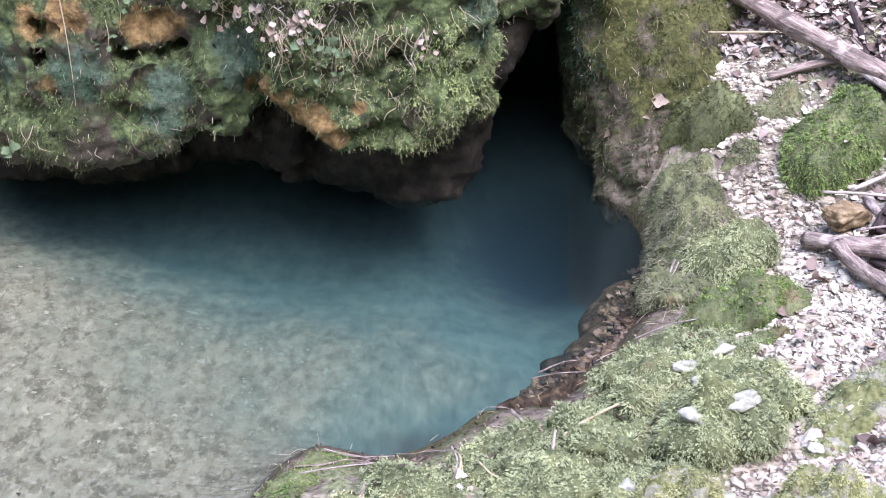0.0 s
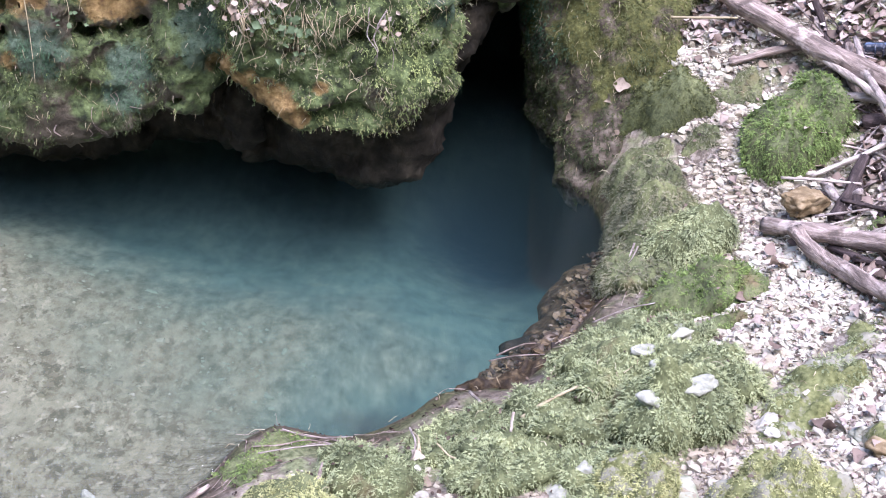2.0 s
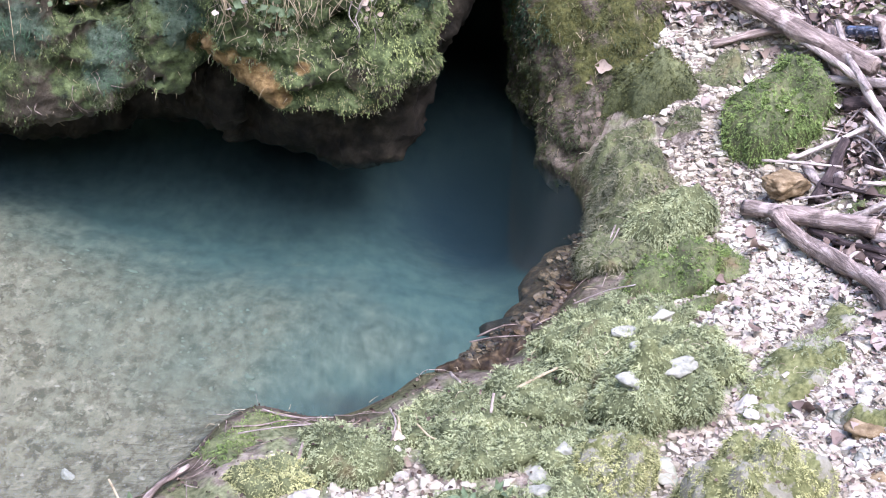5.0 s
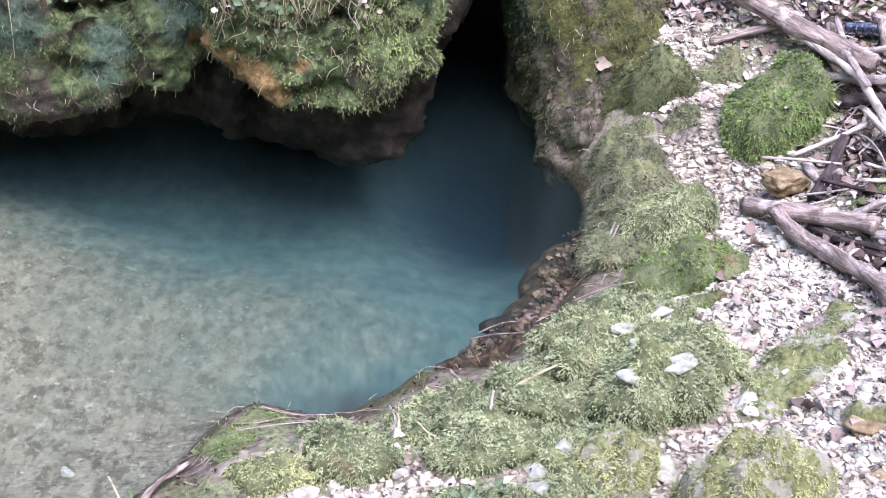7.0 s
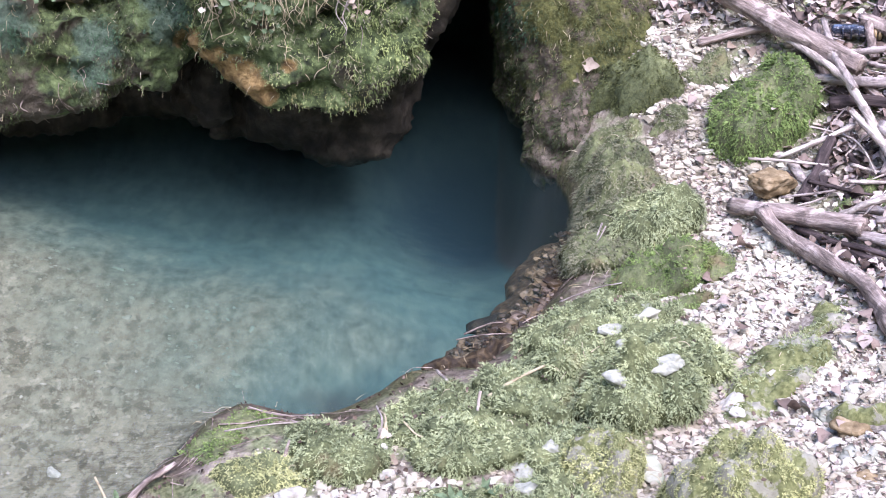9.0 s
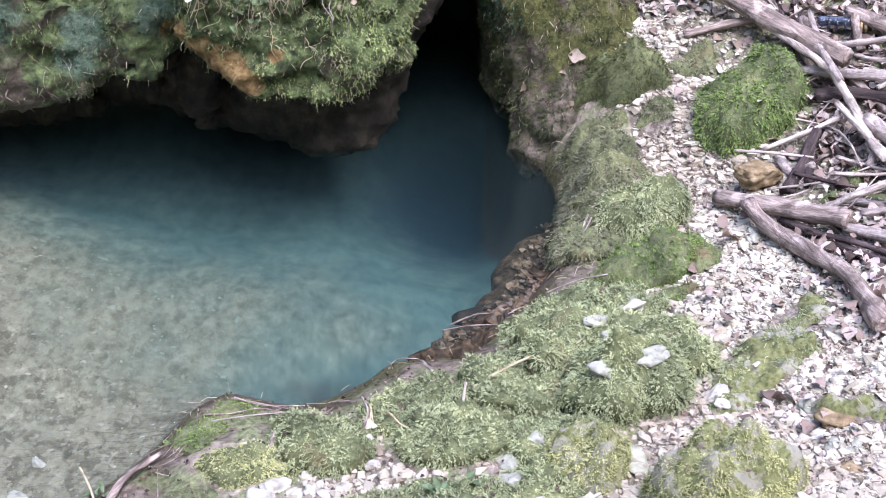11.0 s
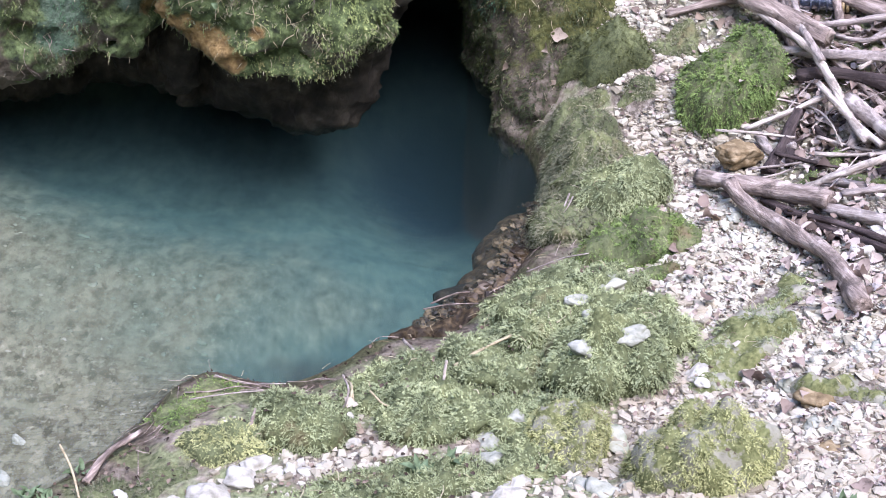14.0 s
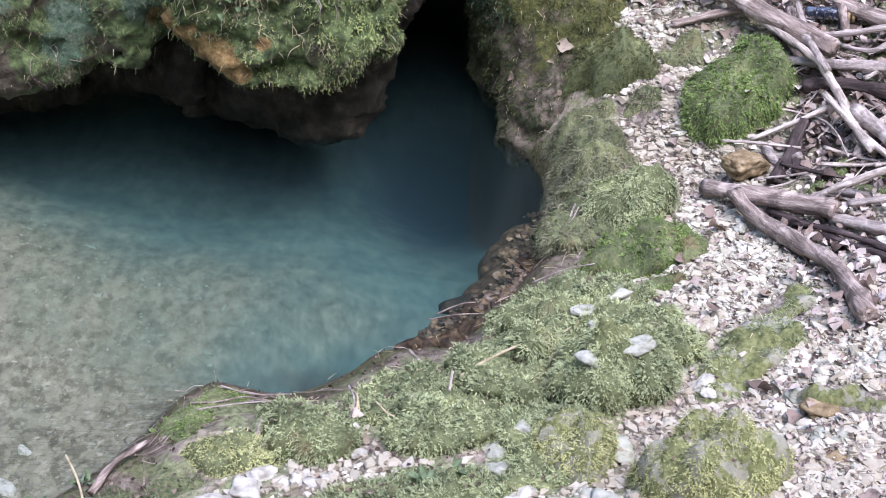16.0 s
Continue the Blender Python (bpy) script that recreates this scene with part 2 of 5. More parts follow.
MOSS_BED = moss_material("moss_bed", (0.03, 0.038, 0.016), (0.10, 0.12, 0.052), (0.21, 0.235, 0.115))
MOSS = moss_material("moss", (0.070, 0.092, 0.040), (0.278, 0.322, 0.166), (0.475, 0.53, 0.30))
MOSS_BRIGHT = moss_material("bright_moss", (0.026, 0.046, 0.014), (0.125, 0.20, 0.056), (0.31, 0.42, 0.135))
MOSS_DULL = moss_material("dull_moss", (0.05, 0.052, 0.028), (0.15, 0.158, 0.092), (0.31, 0.315, 0.205))
MOSS_YELLOW = moss_material("yellow_moss", (0.16, 0.175, 0.065), (0.39, 0.415, 0.18), (0.60, 0.61, 0.31))
MOSS_TEAL = moss_material("teal_moss", (0.014, 0.032, 0.018), (0.042, 0.090, 0.050), (0.11, 0.19, 0.11))
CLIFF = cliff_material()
# Darker than damp rock alone: the recess shade is put into this colour.
DARK_ROCK = plain_material("dark_rock_with_shade", [(0.3, (0.007, 0.006, 0.004)), (0.5, (0.021, 0.018, 0.012)), (0.66, (0.046, 0.039, 0.026)), (0.8, (0.10, 0.085, 0.06))], 13, 0.8, 0.25, 0.8, 0.02)
SIDE_ROCK = side_rock_material()
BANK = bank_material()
GRAVEL = limestone_material("limestone_chips", island)
GRAVEL_TAN = limestone_material("tan_chips", island, (0.98, 0.965, 0.88))
STONE = limestone_material("limestone_stone", object_random)


def mossy_stone_material():
    m, nt, b = nodes_of("limestone_with_moss")
    v = coords(nt)
    pale = ramp(nt, noise_tex(nt, v, 26, 6, 0.65), [(0.3, (0.19, 0.185, 0.135)), (0.5, (0.285, 0.28, 0.225)), (0.7, (0.39, 0.38, 0.32))])
    green = ramp(nt, noise_tex(nt, v, 70, 4), [(0.3, (0.07, 0.08, 0.03)), (0.7, (0.22, 0.235, 0.105))])
    c = mix(nt, band(nt, noise_tex(nt, v, 13, 6, 0.7), 0.43, 0.50), pale, green)
    finish(nt, b, c, 0.95, 0.1)
    bump(nt, b, noise_tex(nt, v, 60, 5), 0.6, 0.008)
    return m


MOSSY_STONE = mossy_stone_material()
PALE_LICHEN = plain_material("pale_lichened_limestone", [(0.3, (0.17, 0.19, 0.11)), (0.45, (0.27, 0.285, 0.20)), (0.58, (0.37, 0.375, 0.30)), (0.75, (0.48, 0.475, 0.41))], 18, 0.95, 0.1, 0.5, 0.006)
WET = plain_material("wet_brown_rock", [(0.3, (0.008, 0.005, 0.004)), (0.5, (0.038, 0.026, 0.013)), (0.72, (0.118, 0.085, 0.045))], 40, 0.6, 0.3, 0.9, 0.012)


def bed_stone_material():
    m, nt, b = nodes_of("submerged_pebbles")
    v = coords(nt)
    c = ramp(nt, island(nt), [(0.0, (0.13, 0.126, 0.08)), (0.3, (0.16, 0.156, 0.105)), (0.7, (0.195, 0.19, 0.132)), (0.95, (0.23, 0.225, 0.165)), (1.0, (0.33, 0.32, 0.25))])
    c = mix(nt, band(nt, noise_tex(nt, v, 14, 5, 0.7), 0.45, 0.62), c, (0.13, 0.122, 0.085))
    # Pebbles take the depth tint too, in place of light lost under water.
    depth_tint = band(nt, math_node(nt, "MULTIPLY", axis(nt, v, 2), -1.0), 0.06, 0.22)
    c = mix(nt, depth_tint, c, (0.112, 0.16, 0.12))
    finish(nt, b, c, 0.9, 0.2)
    return m


BED_STONE = bed_stone_material()
OCHRE = plain_material("ochre_rock", [(0.3, (0.085, 0.058, 0.03)), (0.5, (0.22, 0.165, 0.092)), (0.7, (0.40, 0.325, 0.21))], 24, 0.85, 0.2, 0.8, 0.012)
BARK = wood_material("driftwood_brown", (0.06, 0.046, 0.039), (0.30, 0.24, 0.205), (0.60, 0.51, 0.45))
GREY_WOOD = wood_material("driftwood_grey", (0.12, 0.10, 0.09), (0.35, 0.30, 0.27), (0.60, 0.535, 0.49))
PALE_WOOD = wood_material("peeled_wood", (0.22, 0.18, 0.15), (0.46, 0.40, 0.345), (0.68, 0.62, 0.56))
DARK_WOOD = wood_material("wet_dark_wood", (0.02, 0.015, 0.015), (0.06, 0.045, 0.042), (0.13, 0.10, 0.095))
LITTER = leaf_material("leaf_litter", [(0.0, (0.07, 0.048, 0.037)), (0.3, (0.21, 0.158, 0.128)), (0.6, (0.36, 0.295, 0.255)), (0.85, (0.47, 0.405, 0.365)), (1.0, (0.58, 0.525, 0.485))])
CRUMB = leaf_material("leaf_crumb", [(0.0, (0.025, 0.017, 0.012)), (0.6, (0.10, 0.07, 0.05)), (1.0, (0.24, 0.185, 0.145))])
LEAF_DRY = leaf_material("dry_leaf_single", [(0.0, (0.22, 0.17, 0.125)), (0.4, (0.34, 0.28, 0.22)), (0.8, (0.46, 0.40, 0.335)), (1.0, (0.56, 0.50, 0.44))])
LEAF_GREEN = leaf_material("green_leaf", [(0.0, (0.05, 0.08, 0.035)), (0.5, (0.10, 0.15, 0.075)), (1.0, (0.21, 0.27, 0.16))])
STRAW = leaf_material("straw", [(0.0, (0.20, 0.16, 0.09)), (0.5, (0.38, 0.32, 0.20)), (1.0, (0.58, 0.52, 0.38))])
MOSS_CLIFF = moss_material("cliff_moss", (0.05, 0.078, 0.026), (0.205, 0.27, 0.098), (0.37, 0.44, 0.18))
MOSS_LIP = moss_material("lip_moss", (0.16, 0.165, 0.06), (0.36, 0.355, 0.145), (0.48, 0.47, 0.22))
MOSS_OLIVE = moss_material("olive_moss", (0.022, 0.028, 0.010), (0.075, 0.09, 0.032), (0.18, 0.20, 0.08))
# Darkened moss: shade in the colour on the west overhang, grey on the side rock.
MOSS_SHADE = moss_material("shaded_grey_moss", (0.012, 0.017, 0.008), (0.044, 0.058, 0.025), (0.115, 0.14, 0.062))
WHITE_STONE = plain_material("white_limestone", [(0.3, (0.20, 0.19, 0.15)), (0.5, (0.40, 0.385, 0.335)), (0.7, (0.58, 0.565, 0.51))], 22, 0.85, 0.2, 0.7, 0.008)
GREY_STONE = plain_material("grey_limestone", [(0.3, (0.14, 0.145, 0.105)), (0.5, (0.31, 0.318, 0.262)), (0.7, (0.42, 0.422, 0.37))], 26, 0.95, 0.1, 0.5, 0.005)
WATER = water_material()


# ---- shape helpers ----
RNG = np.random.default_rng(7)


def hash3(i, j, k, seed):
    n = (i * 374761393 + j * 668265263 + k * 2147483647 + seed * 1274126177) & 0xFFFFFFFF
    n = ((n ^ (n >> 13)) * 1274126177) & 0xFFFFFFFF
    n = ((n ^ (n >> 16)) * 2246822519) & 0xFFFFFFFF
    return ((n ^ (n >> 15)) & 0xFFFF) / 65535.0


def value_noise(p, seed=0):
    """Smooth noise in -1..1 at the rows of p."""
    c = np.floor(p).astype(np.int64)
    f = p - c
    f = f * f * (3 - 2 * f)
    total = 0.0
    for a in (0, 1):
        for b in (0, 1):
            for d in (0, 1):
                wt = (f[:, 0] if a else 1 - f[:, 0]) * (f[:, 1] if b else 1 - f[:, 1]) * (f[:, 2] if d else 1 - f[:, 2])
                total = total + wt * hash3(c[:, 0] + a, c[:, 1] + b, c[:, 2] + d, seed)
    return total * 2 - 1


def fbm(p, scale, octaves=3, seed=0):
    out, amp, q = 0.0, 1.0, p * scale
    for o in range(octaves):
        out = out + amp * value_noise(q, seed + o)
        amp, q = amp * 0.5, q * 2.03 + 11.7
    return out


def ridged(p, scale, seed):
    return 1 - 2 * np.abs(value_noise(p * scale, seed))


def flat3(x, y, z=0.0):
    return np.stack([np.ravel(x), np.ravel(y), np.ravel(np.broadcast_to(z, np.shape(x)))], 1)


def smooth(a, b, v):
    t = np.clip((v - a) / (b - a), 0, 1)
    return t * t * (3 - 2 * t)


def mesh_of(name, verts, faces, mat, shade=True):
    """A mesh from an array of places and an array of faces that all have as many corners."""
    me = bpy.data.meshes.new(name)
    verts, faces = np.asarray(verts, np.float32), np.asarray(faces, np.int32)
    me.vertices.add(len(verts))
    me.vertices.foreach_set("co", verts.ravel())
    me.loops.add(faces.size)
    me.loops.foreach_set("vertex_index", faces.ravel())
    me.polygons.add(len(faces))
    me.polygons.foreach_set("loop_start", np.arange(0, faces.size, faces.shape[1], dtype=np.int32))
    me.update(calc_edges=True)
    me.polygons.foreach_set("use_smooth", np.full(len(faces), shade, bool))
    me.materials.append(mat)
    me.validate()
    return me


def thing(name, me, label, category, group="", kind="", at=None):
    ob = new(name, me)
    if at is not None:
        ob.matrix_world = at
    return tagged(ob, label, category, group, kind)


def part(name, me, parent, label="", kind=""):
    ob = new(name, me)
    ob.parent = parent
    return tagged(ob, label, kind=kind)


def tri_faces(me):
    me.calc_loop_triangles()
    t = np.empty(len(me.loop_triangles) * 3, np.int32)
    me.loop_triangles.foreach_get("vertices", t)
    v = np.empty(len(me.vertices) * 3, np.float32)
    me.vertices.foreach_get("co", v)
    return v.reshape(-1, 3).astype(float), t.reshape(-1, 3)


def scatter(me, count, rng):
    """Random places on a mesh, with normals."""
    v, t = tri_faces(me)
    a, b, c = v[t[:, 0]], v[t[:, 1]], v[t[:, 2]]
    n = np.cross(b - a, c - a)
    area = np.linalg.norm(n, axis=1) + 1e-12
    pick = rng.choice(len(t), count, p=area / area.sum())
    r1, r2 = np.sqrt(rng.random(count)), rng.random(count)
    p = a[pick] * (1 - r1)[:, None] + b[pick] * (r1 * (1 - r2))[:, None] + c[pick] * (r1 * r2)[:, None]
    return p, n[pick] / area[pick][:, None]


def unit(v):
    return v / np.maximum(np.linalg.norm(v, axis=1, keepdims=True), 1e-9)


def fronds(name, p, n, length, droop, mat, rng, per=9):
    """Feathery moss: drooping shoots, each set with small leaflets that are paler towards its tip."""
    m = len(p)
    down = np.array([0.0, 0.0, -1.0])
    slope = down - n * (n @ down)[:, None]
    d = unit(0.62 * n + 0.65 * droop * slope + 0.42 * rng.normal(size=(m, 3)))
    L = length * 1.7 * (0.55 + 0.8 * rng.random(m))
    side = unit(np.cross(d, n + 0.3 * rng.normal(size=(m, 3))))
    k = m * per
    i = np.repeat(np.arange(m), per)
    t = rng.random(k)
    sign = np.where(rng.random(k) < 0.5, -1.0, 1.0)
    base = p[i] - 0.002 * n[i] + d[i] * (L[i] * t)[:, None] + down * (0.35 * droop * L[i] * t * t)[:, None]
    way = unit(1.0 * d[i] + (0.45 * sign)[:, None] * side[i] + 0.35 * droop * t[:, None] * down + 0.25 * rng.normal(size=(k, 3)))
    l = (length[i] * 0.80 * (0.6 + 0.7 * rng.random(k)) * (1.15 - 0.55 * t))[:, None]
    w = unit(np.cross(way, n[i] + 0.3 * rng.normal(size=(k, 3)))) * l * 0.13
    v = np.stack([base, base + 0.45 * l * way + w, base + l * way, base + 0.45 * l * way - w], 1).reshape(-1, 3)
    o = (np.arange(k) * 4)[:, None]
    me = mesh_of(name, v, np.concatenate([o + [0, 1, 2], o + [0, 2, 3]], 1).reshape(-1, 3), mat, False)
    tip = np.stack([0.55 * t, 0.2 + 0.6 * t, 0.35 + 0.65 * t, 0.2 + 0.6 * t], 1).ravel()
    me.attributes.new("tip", "FLOAT", "POINT").data.foreach_set("value", tip.astype(np.float32))
    me.attributes.new("shoot", "FLOAT", "POINT").data.foreach_set("value", np.repeat(rng.random(m), per * 4).astype(np.float32))
    return me


def surface_nets(field, lo, hi, h):
    """The zero surface of a field of places, as places and quads."""
    axes = [np.arange(a, b, h) for a, b in zip(lo, hi)]
    shape = tuple(len(a) for a in axes)
    g = np.stack(np.meshgrid(*axes, indexing="ij"), -1).reshape(-1, 3)
    s = np.concatenate([field(c) for c in np.array_split(g, 24)]).reshape(shape)
    inside = s < 0
    cell = tuple(n - 1 for n in shape)
    total, count = np.zeros(cell + (3,)), np.zeros(cell)

    def corner(arr, o):
        return arr[tuple(slice(k, k + n) for k, n in zip(o, cell))]

    for ax in range(3):
        for o in np.ndindex(2, 2, 2):
            if o[ax]:
                continue
            e = list(o)
            e[ax] = 1
            a, b = corner(s, o), corner(s, tuple(e))
            cross = (a < 0) != (b < 0)
            tt = np.where(cross, a / np.where(cross, a - b, 1), 0)
            for k in range(3):
                total[..., k] += cross * (o[k] + (tt if k == ax else 0))
            count += cross
    used = count > 0
    index = -np.ones(cell, np.int64)
    index[used] = np.arange(used.sum())
    ijk = np.argwhere(used)
    verts = (ijk + total[used] / count[used][:, None]) * h + np.array(lo)
    quads = []
    for ax in range(3):
        u, w = [k for k in range(3) if k != ax]
        a = [slice(1, -1)] * 3
        a[ax] = slice(0, -1)
        b = list(a)
        b[ax] = slice(1, None)
        ina, inb = inside[tuple(a)], inside[tuple(b)]
        hit = np.argwhere(ina != inb)
        flip = ina[tuple(hit.T)]
        off = np.zeros(3, int)
        off[[u, w]] = 1
        hit = hit + off
        cells = []
        for du, dw in ((-1, -1), (0, -1), (0, 0), (-1, 0)):
            c = hit.copy()
            c[:, u] += du
            c[:, w] += dw
            cells.append(index[tuple(np.clip(c, 0, np.array(cell) - 1).T)])
        q = np.stack(cells, 1)
        turn = flip if ax != 1 else ~flip
        q[~turn] = q[~turn][:, ::-1]
        quads.append(q)
    q = np.concatenate(quads)
    return verts, q[(q >= 0).all(1)]


def ellipsoid(p, c, r):
    q = (p - np.array(c)) / np.array(r)
    k = np.linalg.norm(q, axis=1)
    return (k - 1) * min(r)


def block(p, c, r, k=2.8):
    """A bulging block: an ellipsoid with fuller corners."""
    q = np.abs((p - np.array(c)) / np.array(r))
    return ((q ** k).sum(1) ** (1 / k) - 1) * min(r)


def capsule(p, a, b, ra, rb):
    a, b = np.array(a), np.array(b)
    d = b - a
    t = np.clip((p - a) @ d / (d @ d), 0, 1)
    return np.linalg.norm(p - a - t[:, None] * d, axis=1) - (ra + (rb - ra) * t)


def smin(a, b, k):
    h = np.clip(0.5 + 0.5 * (b - a) / k, 0, 1)
    return b + (a - b) * h - k * h * (1 - h)


def roughened(verts, quads, scale, depth, seed, octaves=4):
    """Pushes the places of a surface along its normals by noise."""
    n = np.zeros_like(verts)
    fn = np.cross(verts[quads[:, 2]] - verts[quads[:, 0]], verts[quads[:, 3]] - verts[quads[:, 1]])
    for k in range(4):
        np.add.at(n, quads[:, k], fn)
    return verts + unit(n) * (depth * fbm(verts, scale, octaves, seed))[:, None]


# ---- the ground: bank, bed of the pool and added unseen slopes round them, one sheet ----
SHORE = [(-9.0, 2.2), (-3.0, 2.9), (-1.5, 3.35), (-1.05, 3.6), (-0.80, 3.90), (-0.70, 4.10), (-0.57, 4.19), (-0.36, 4.14), (-0.19, 4.24), (-0.08, 4.36),
         (0.10, 4.40), (0.24, 4.56), (0.36, 4.70), (0.47, 4.95), (0.53, 5.22), (0.52, 5.42), (0.48, 5.62), (0.40, 5.80), (0.40, 6.20), (0.42, 7.70),
         (0.20, 8.2), (-0.5, 8.2), (-0.9, 7.0), (-2.5, 6.8), (-9.0, 6.6)]


def chain(points, steps=6):
    """A smooth line through points."""
    p = np.array([points[0], *points, points[-1]], float)
    out = []
    for i in range(1, len(p) - 2):
        a, b, c, d = p[i - 1], p[i], p[i + 1], p[i + 2]
        for t in np.arange(steps) / steps:
            out.append(0.5 * (2 * b + (c - a) * t + (2 * a - 5 * b + 4 * c - d) * t * t + (3 * b - a - 3 * c + d) * t ** 3))
    return np.array(out + [p[-1]])


RING = chain(SHORE)


def shore_distance(x, y):
    """Metres from the water's edge: land is positive, water negative."""
    p = np.stack([np.ravel(x), np.ravel(y)], 1)
    best, inside = np.full(len(p), 1e9), np.zeros(len(p), bool)
    closed = np.concatenate([RING, [[-9.0, 2.2]]])
    for a, b in zip(closed[:-1], closed[1:]):
        d = b - a
        if d @ d < 1e-9:
            continue
        t = np.clip((p - a) @ d / (d @ d), 0, 1)
        best = np.minimum(best, np.hypot(*(p - a - t[:, None] * d).T))
        straddle = (a[1] > p[:, 1]) != (b[1] > p[:, 1])
        inside ^= straddle & (p[:, 0] < a[0] + (p[:, 1] - a[1]) / (d[1] if abs(d[1]) > 1e-9 else 1e-9) * d[0])
    return np.where(inside, -best, best).reshape(np.shape(x))


def ground_z(x, y):
    x, y = np.asarray(x, float), np.asarray(y, float)
    d = shore_distance(x, y)
    q = flat3(x, y)
    lumps = (0.022 * fbm(q, 3.2, 3, 3) + 0.010 * fbm(q, 14, 2, 5)).reshape(np.shape(x))
    l = np.maximum(d, 0)
    # The last term raises unseen slopes, added to block low sky light.
    land = 0.07 * (1 - np.exp(-l / 0.05)) + 0.24 * np.minimum(l, 1.4) + 1.25 * np.minimum(np.maximum(l - 4.2, 0), 14)
    land = land + 0.34 * np.maximum(y - 5.15, 0) * smooth(0.35, 0.8, x) * (1 - smooth(6.6, 9, y)) + lumps * smooth(0, 0.1, l)
    land = land + 0.24 * np.clip(3.35 - y, 0, 3.5)
    land = land + 1.6 * smooth(7.8, 8.4, y) * smooth(0.4, -0.2, x - 0.3) * smooth(0.02, 0.3, l)
    far = np.hypot(x, y - 4.5)
    land = np.where(far > 8, np.minimum(land, 14 + 0.6 * fbm(q, 0.15, 2, 9).reshape(np.shape(x))), land)
    w = np.maximum(-d, 0)
    deep = 0.13 + 0.30 * smooth(-1.85, -0.02, x + 0.55 * (y - 4.6)) + 0.33 * smooth(4.95, 6.0, y - 0.45 * np.clip(-x - 1.1, 0, 1)) + 0.60 * np.exp(-((x + 0.16) / 0.34) ** 2 - ((y - 4.42) / 0.22) ** 2)
    deep = deep + 0.30 * np.exp(-((x - 0.2) / 0.5) ** 2 - ((y - 6.3) / 0.5) ** 2)
    deep = deep + 0.22 * smooth(-0.45, 0.25, x)
    bed = -0.5 * deep * (1 - np.exp(-w / (0.14 - 0.10 * smooth(-0.6, -0.1, x)))) + 0.6 * lumps * smooth(0, 0.2, w) * 0.6
    return np.where(d > 0, land, bed)


def stretch(lo, hi, step, reach):
    """Even steps from lo to hi, growing wider out to the reach."""
    core = np.arange(lo, hi + step, step)
    grow = np.cumsum(step * 1.22 ** np.arange(1, 60))
    grow = grow[grow < reach]
    return np.concatenate([lo - grow[::-1], core, hi + step + grow])


def sheet_mesh(name, xs, ys, height, mat):
    gx, gy = np.meshgrid(xs, ys, indexing="ij")
    gz = height(gx, gy)
    i = np.arange(len(xs) * len(ys)).reshape(len(xs), len(ys))
    f = np.stack([i[:-1, :-1], i[1:, :-1], i[1:, 1:], i[:-1, 1:]], -1).reshape(-1, 4)
    return mesh_of(name, flat3(gx, gy, 0) + np.stack([0 * gz.ravel(), 0 * gz.ravel(), gz.ravel()], 1), f, mat)


def path_mid(y):
    return np.interp(y, [3.0, 3.5, 4.1, 4.5, 4.9, 5.4, 5.9, 6.2], [1.25, 1.15, 1.12, 1.08, 1.02, 0.98, 0.92, 0.95])


def gravel_amount(x, y):
    half = np.interp(y, [3.2, 4.0, 4.6, 5.2, 5.9, 6.1], [0.55, 0.36, 0.26, 0.15, 0.13, 0.1])
    a = 1 - smooth(0.75, 1.5, np.abs(x - path_mid(y)) / half)
    a = np.maximum(a, 0.7 * np.exp(-((x + 0.16) / 0.17) ** 2 - ((y - 3.50) / 0.09) ** 2))
    a = np.maximum(a, 0.35 * smooth(0.25, 0.5, x) * smooth(3.9, 3.5, y))
    a = np.maximum(a, 0.40 * smooth(0.9, 1.1, x) * (1 - 0.5 * smooth(1.25, 1.4, x) * smooth(5.2, 5.5, y)))
    a = np.maximum(a, 0.8 * smooth(1.25, 1.45, x) * smooth(5.0, 4.6, y))
    a = np.maximum(a, 0.10 * smooth(3.85, 3.7, y) * smooth(-0.95, -0.8, x) * smooth(0.5, 0.4, x))
    rag = 0.35 * fbm(flat3(x, y), 2.2, 4, 19).reshape(np.shape(x))
    return a * smooth(2.6, 3.1, y + rag) * smooth(2.8, 2.0, x + rag) * smooth(7.2, 6.5, y + rag)


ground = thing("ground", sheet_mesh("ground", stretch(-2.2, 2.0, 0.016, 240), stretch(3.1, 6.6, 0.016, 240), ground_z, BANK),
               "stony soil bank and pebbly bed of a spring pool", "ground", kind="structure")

def give(me, name, amount):
    v, _ = tri_faces(me)
    me.attributes.new(name, "FLOAT", "POINT").data.foreach_set("value", np.asarray(amount(v[:, 0], v[:, 1]), np.float32))


give(ground.data, "chippings", gravel_amount)
water_xs, water_ys = np.concatenate([np.linspace(-9, -2.5, 14), np.linspace(-2.4, 0.75, 90)]), np.concatenate([np.linspace(2.0, 6.0, 110), np.linspace(6.1, 8.4, 24)])
water = thing("water", sheet_mesh("water", water_xs, water_ys, lambda x, y: 0 * x, WATER), "clear blue-green still spring water in the pool", "water", kind="structure")
water.visible_shadow = False
give(water.data, "ripple", lambda x, y: np.exp(-((x + 0.75) / 0.30) ** 2 - ((y - 4.02 - 0.35 * (x + 0.75)) / 0.14) ** 2) + 0.6 * np.exp(-((x + 1.2) / 0.4) ** 2 - ((y - 3.8) / 0.2) ** 2))


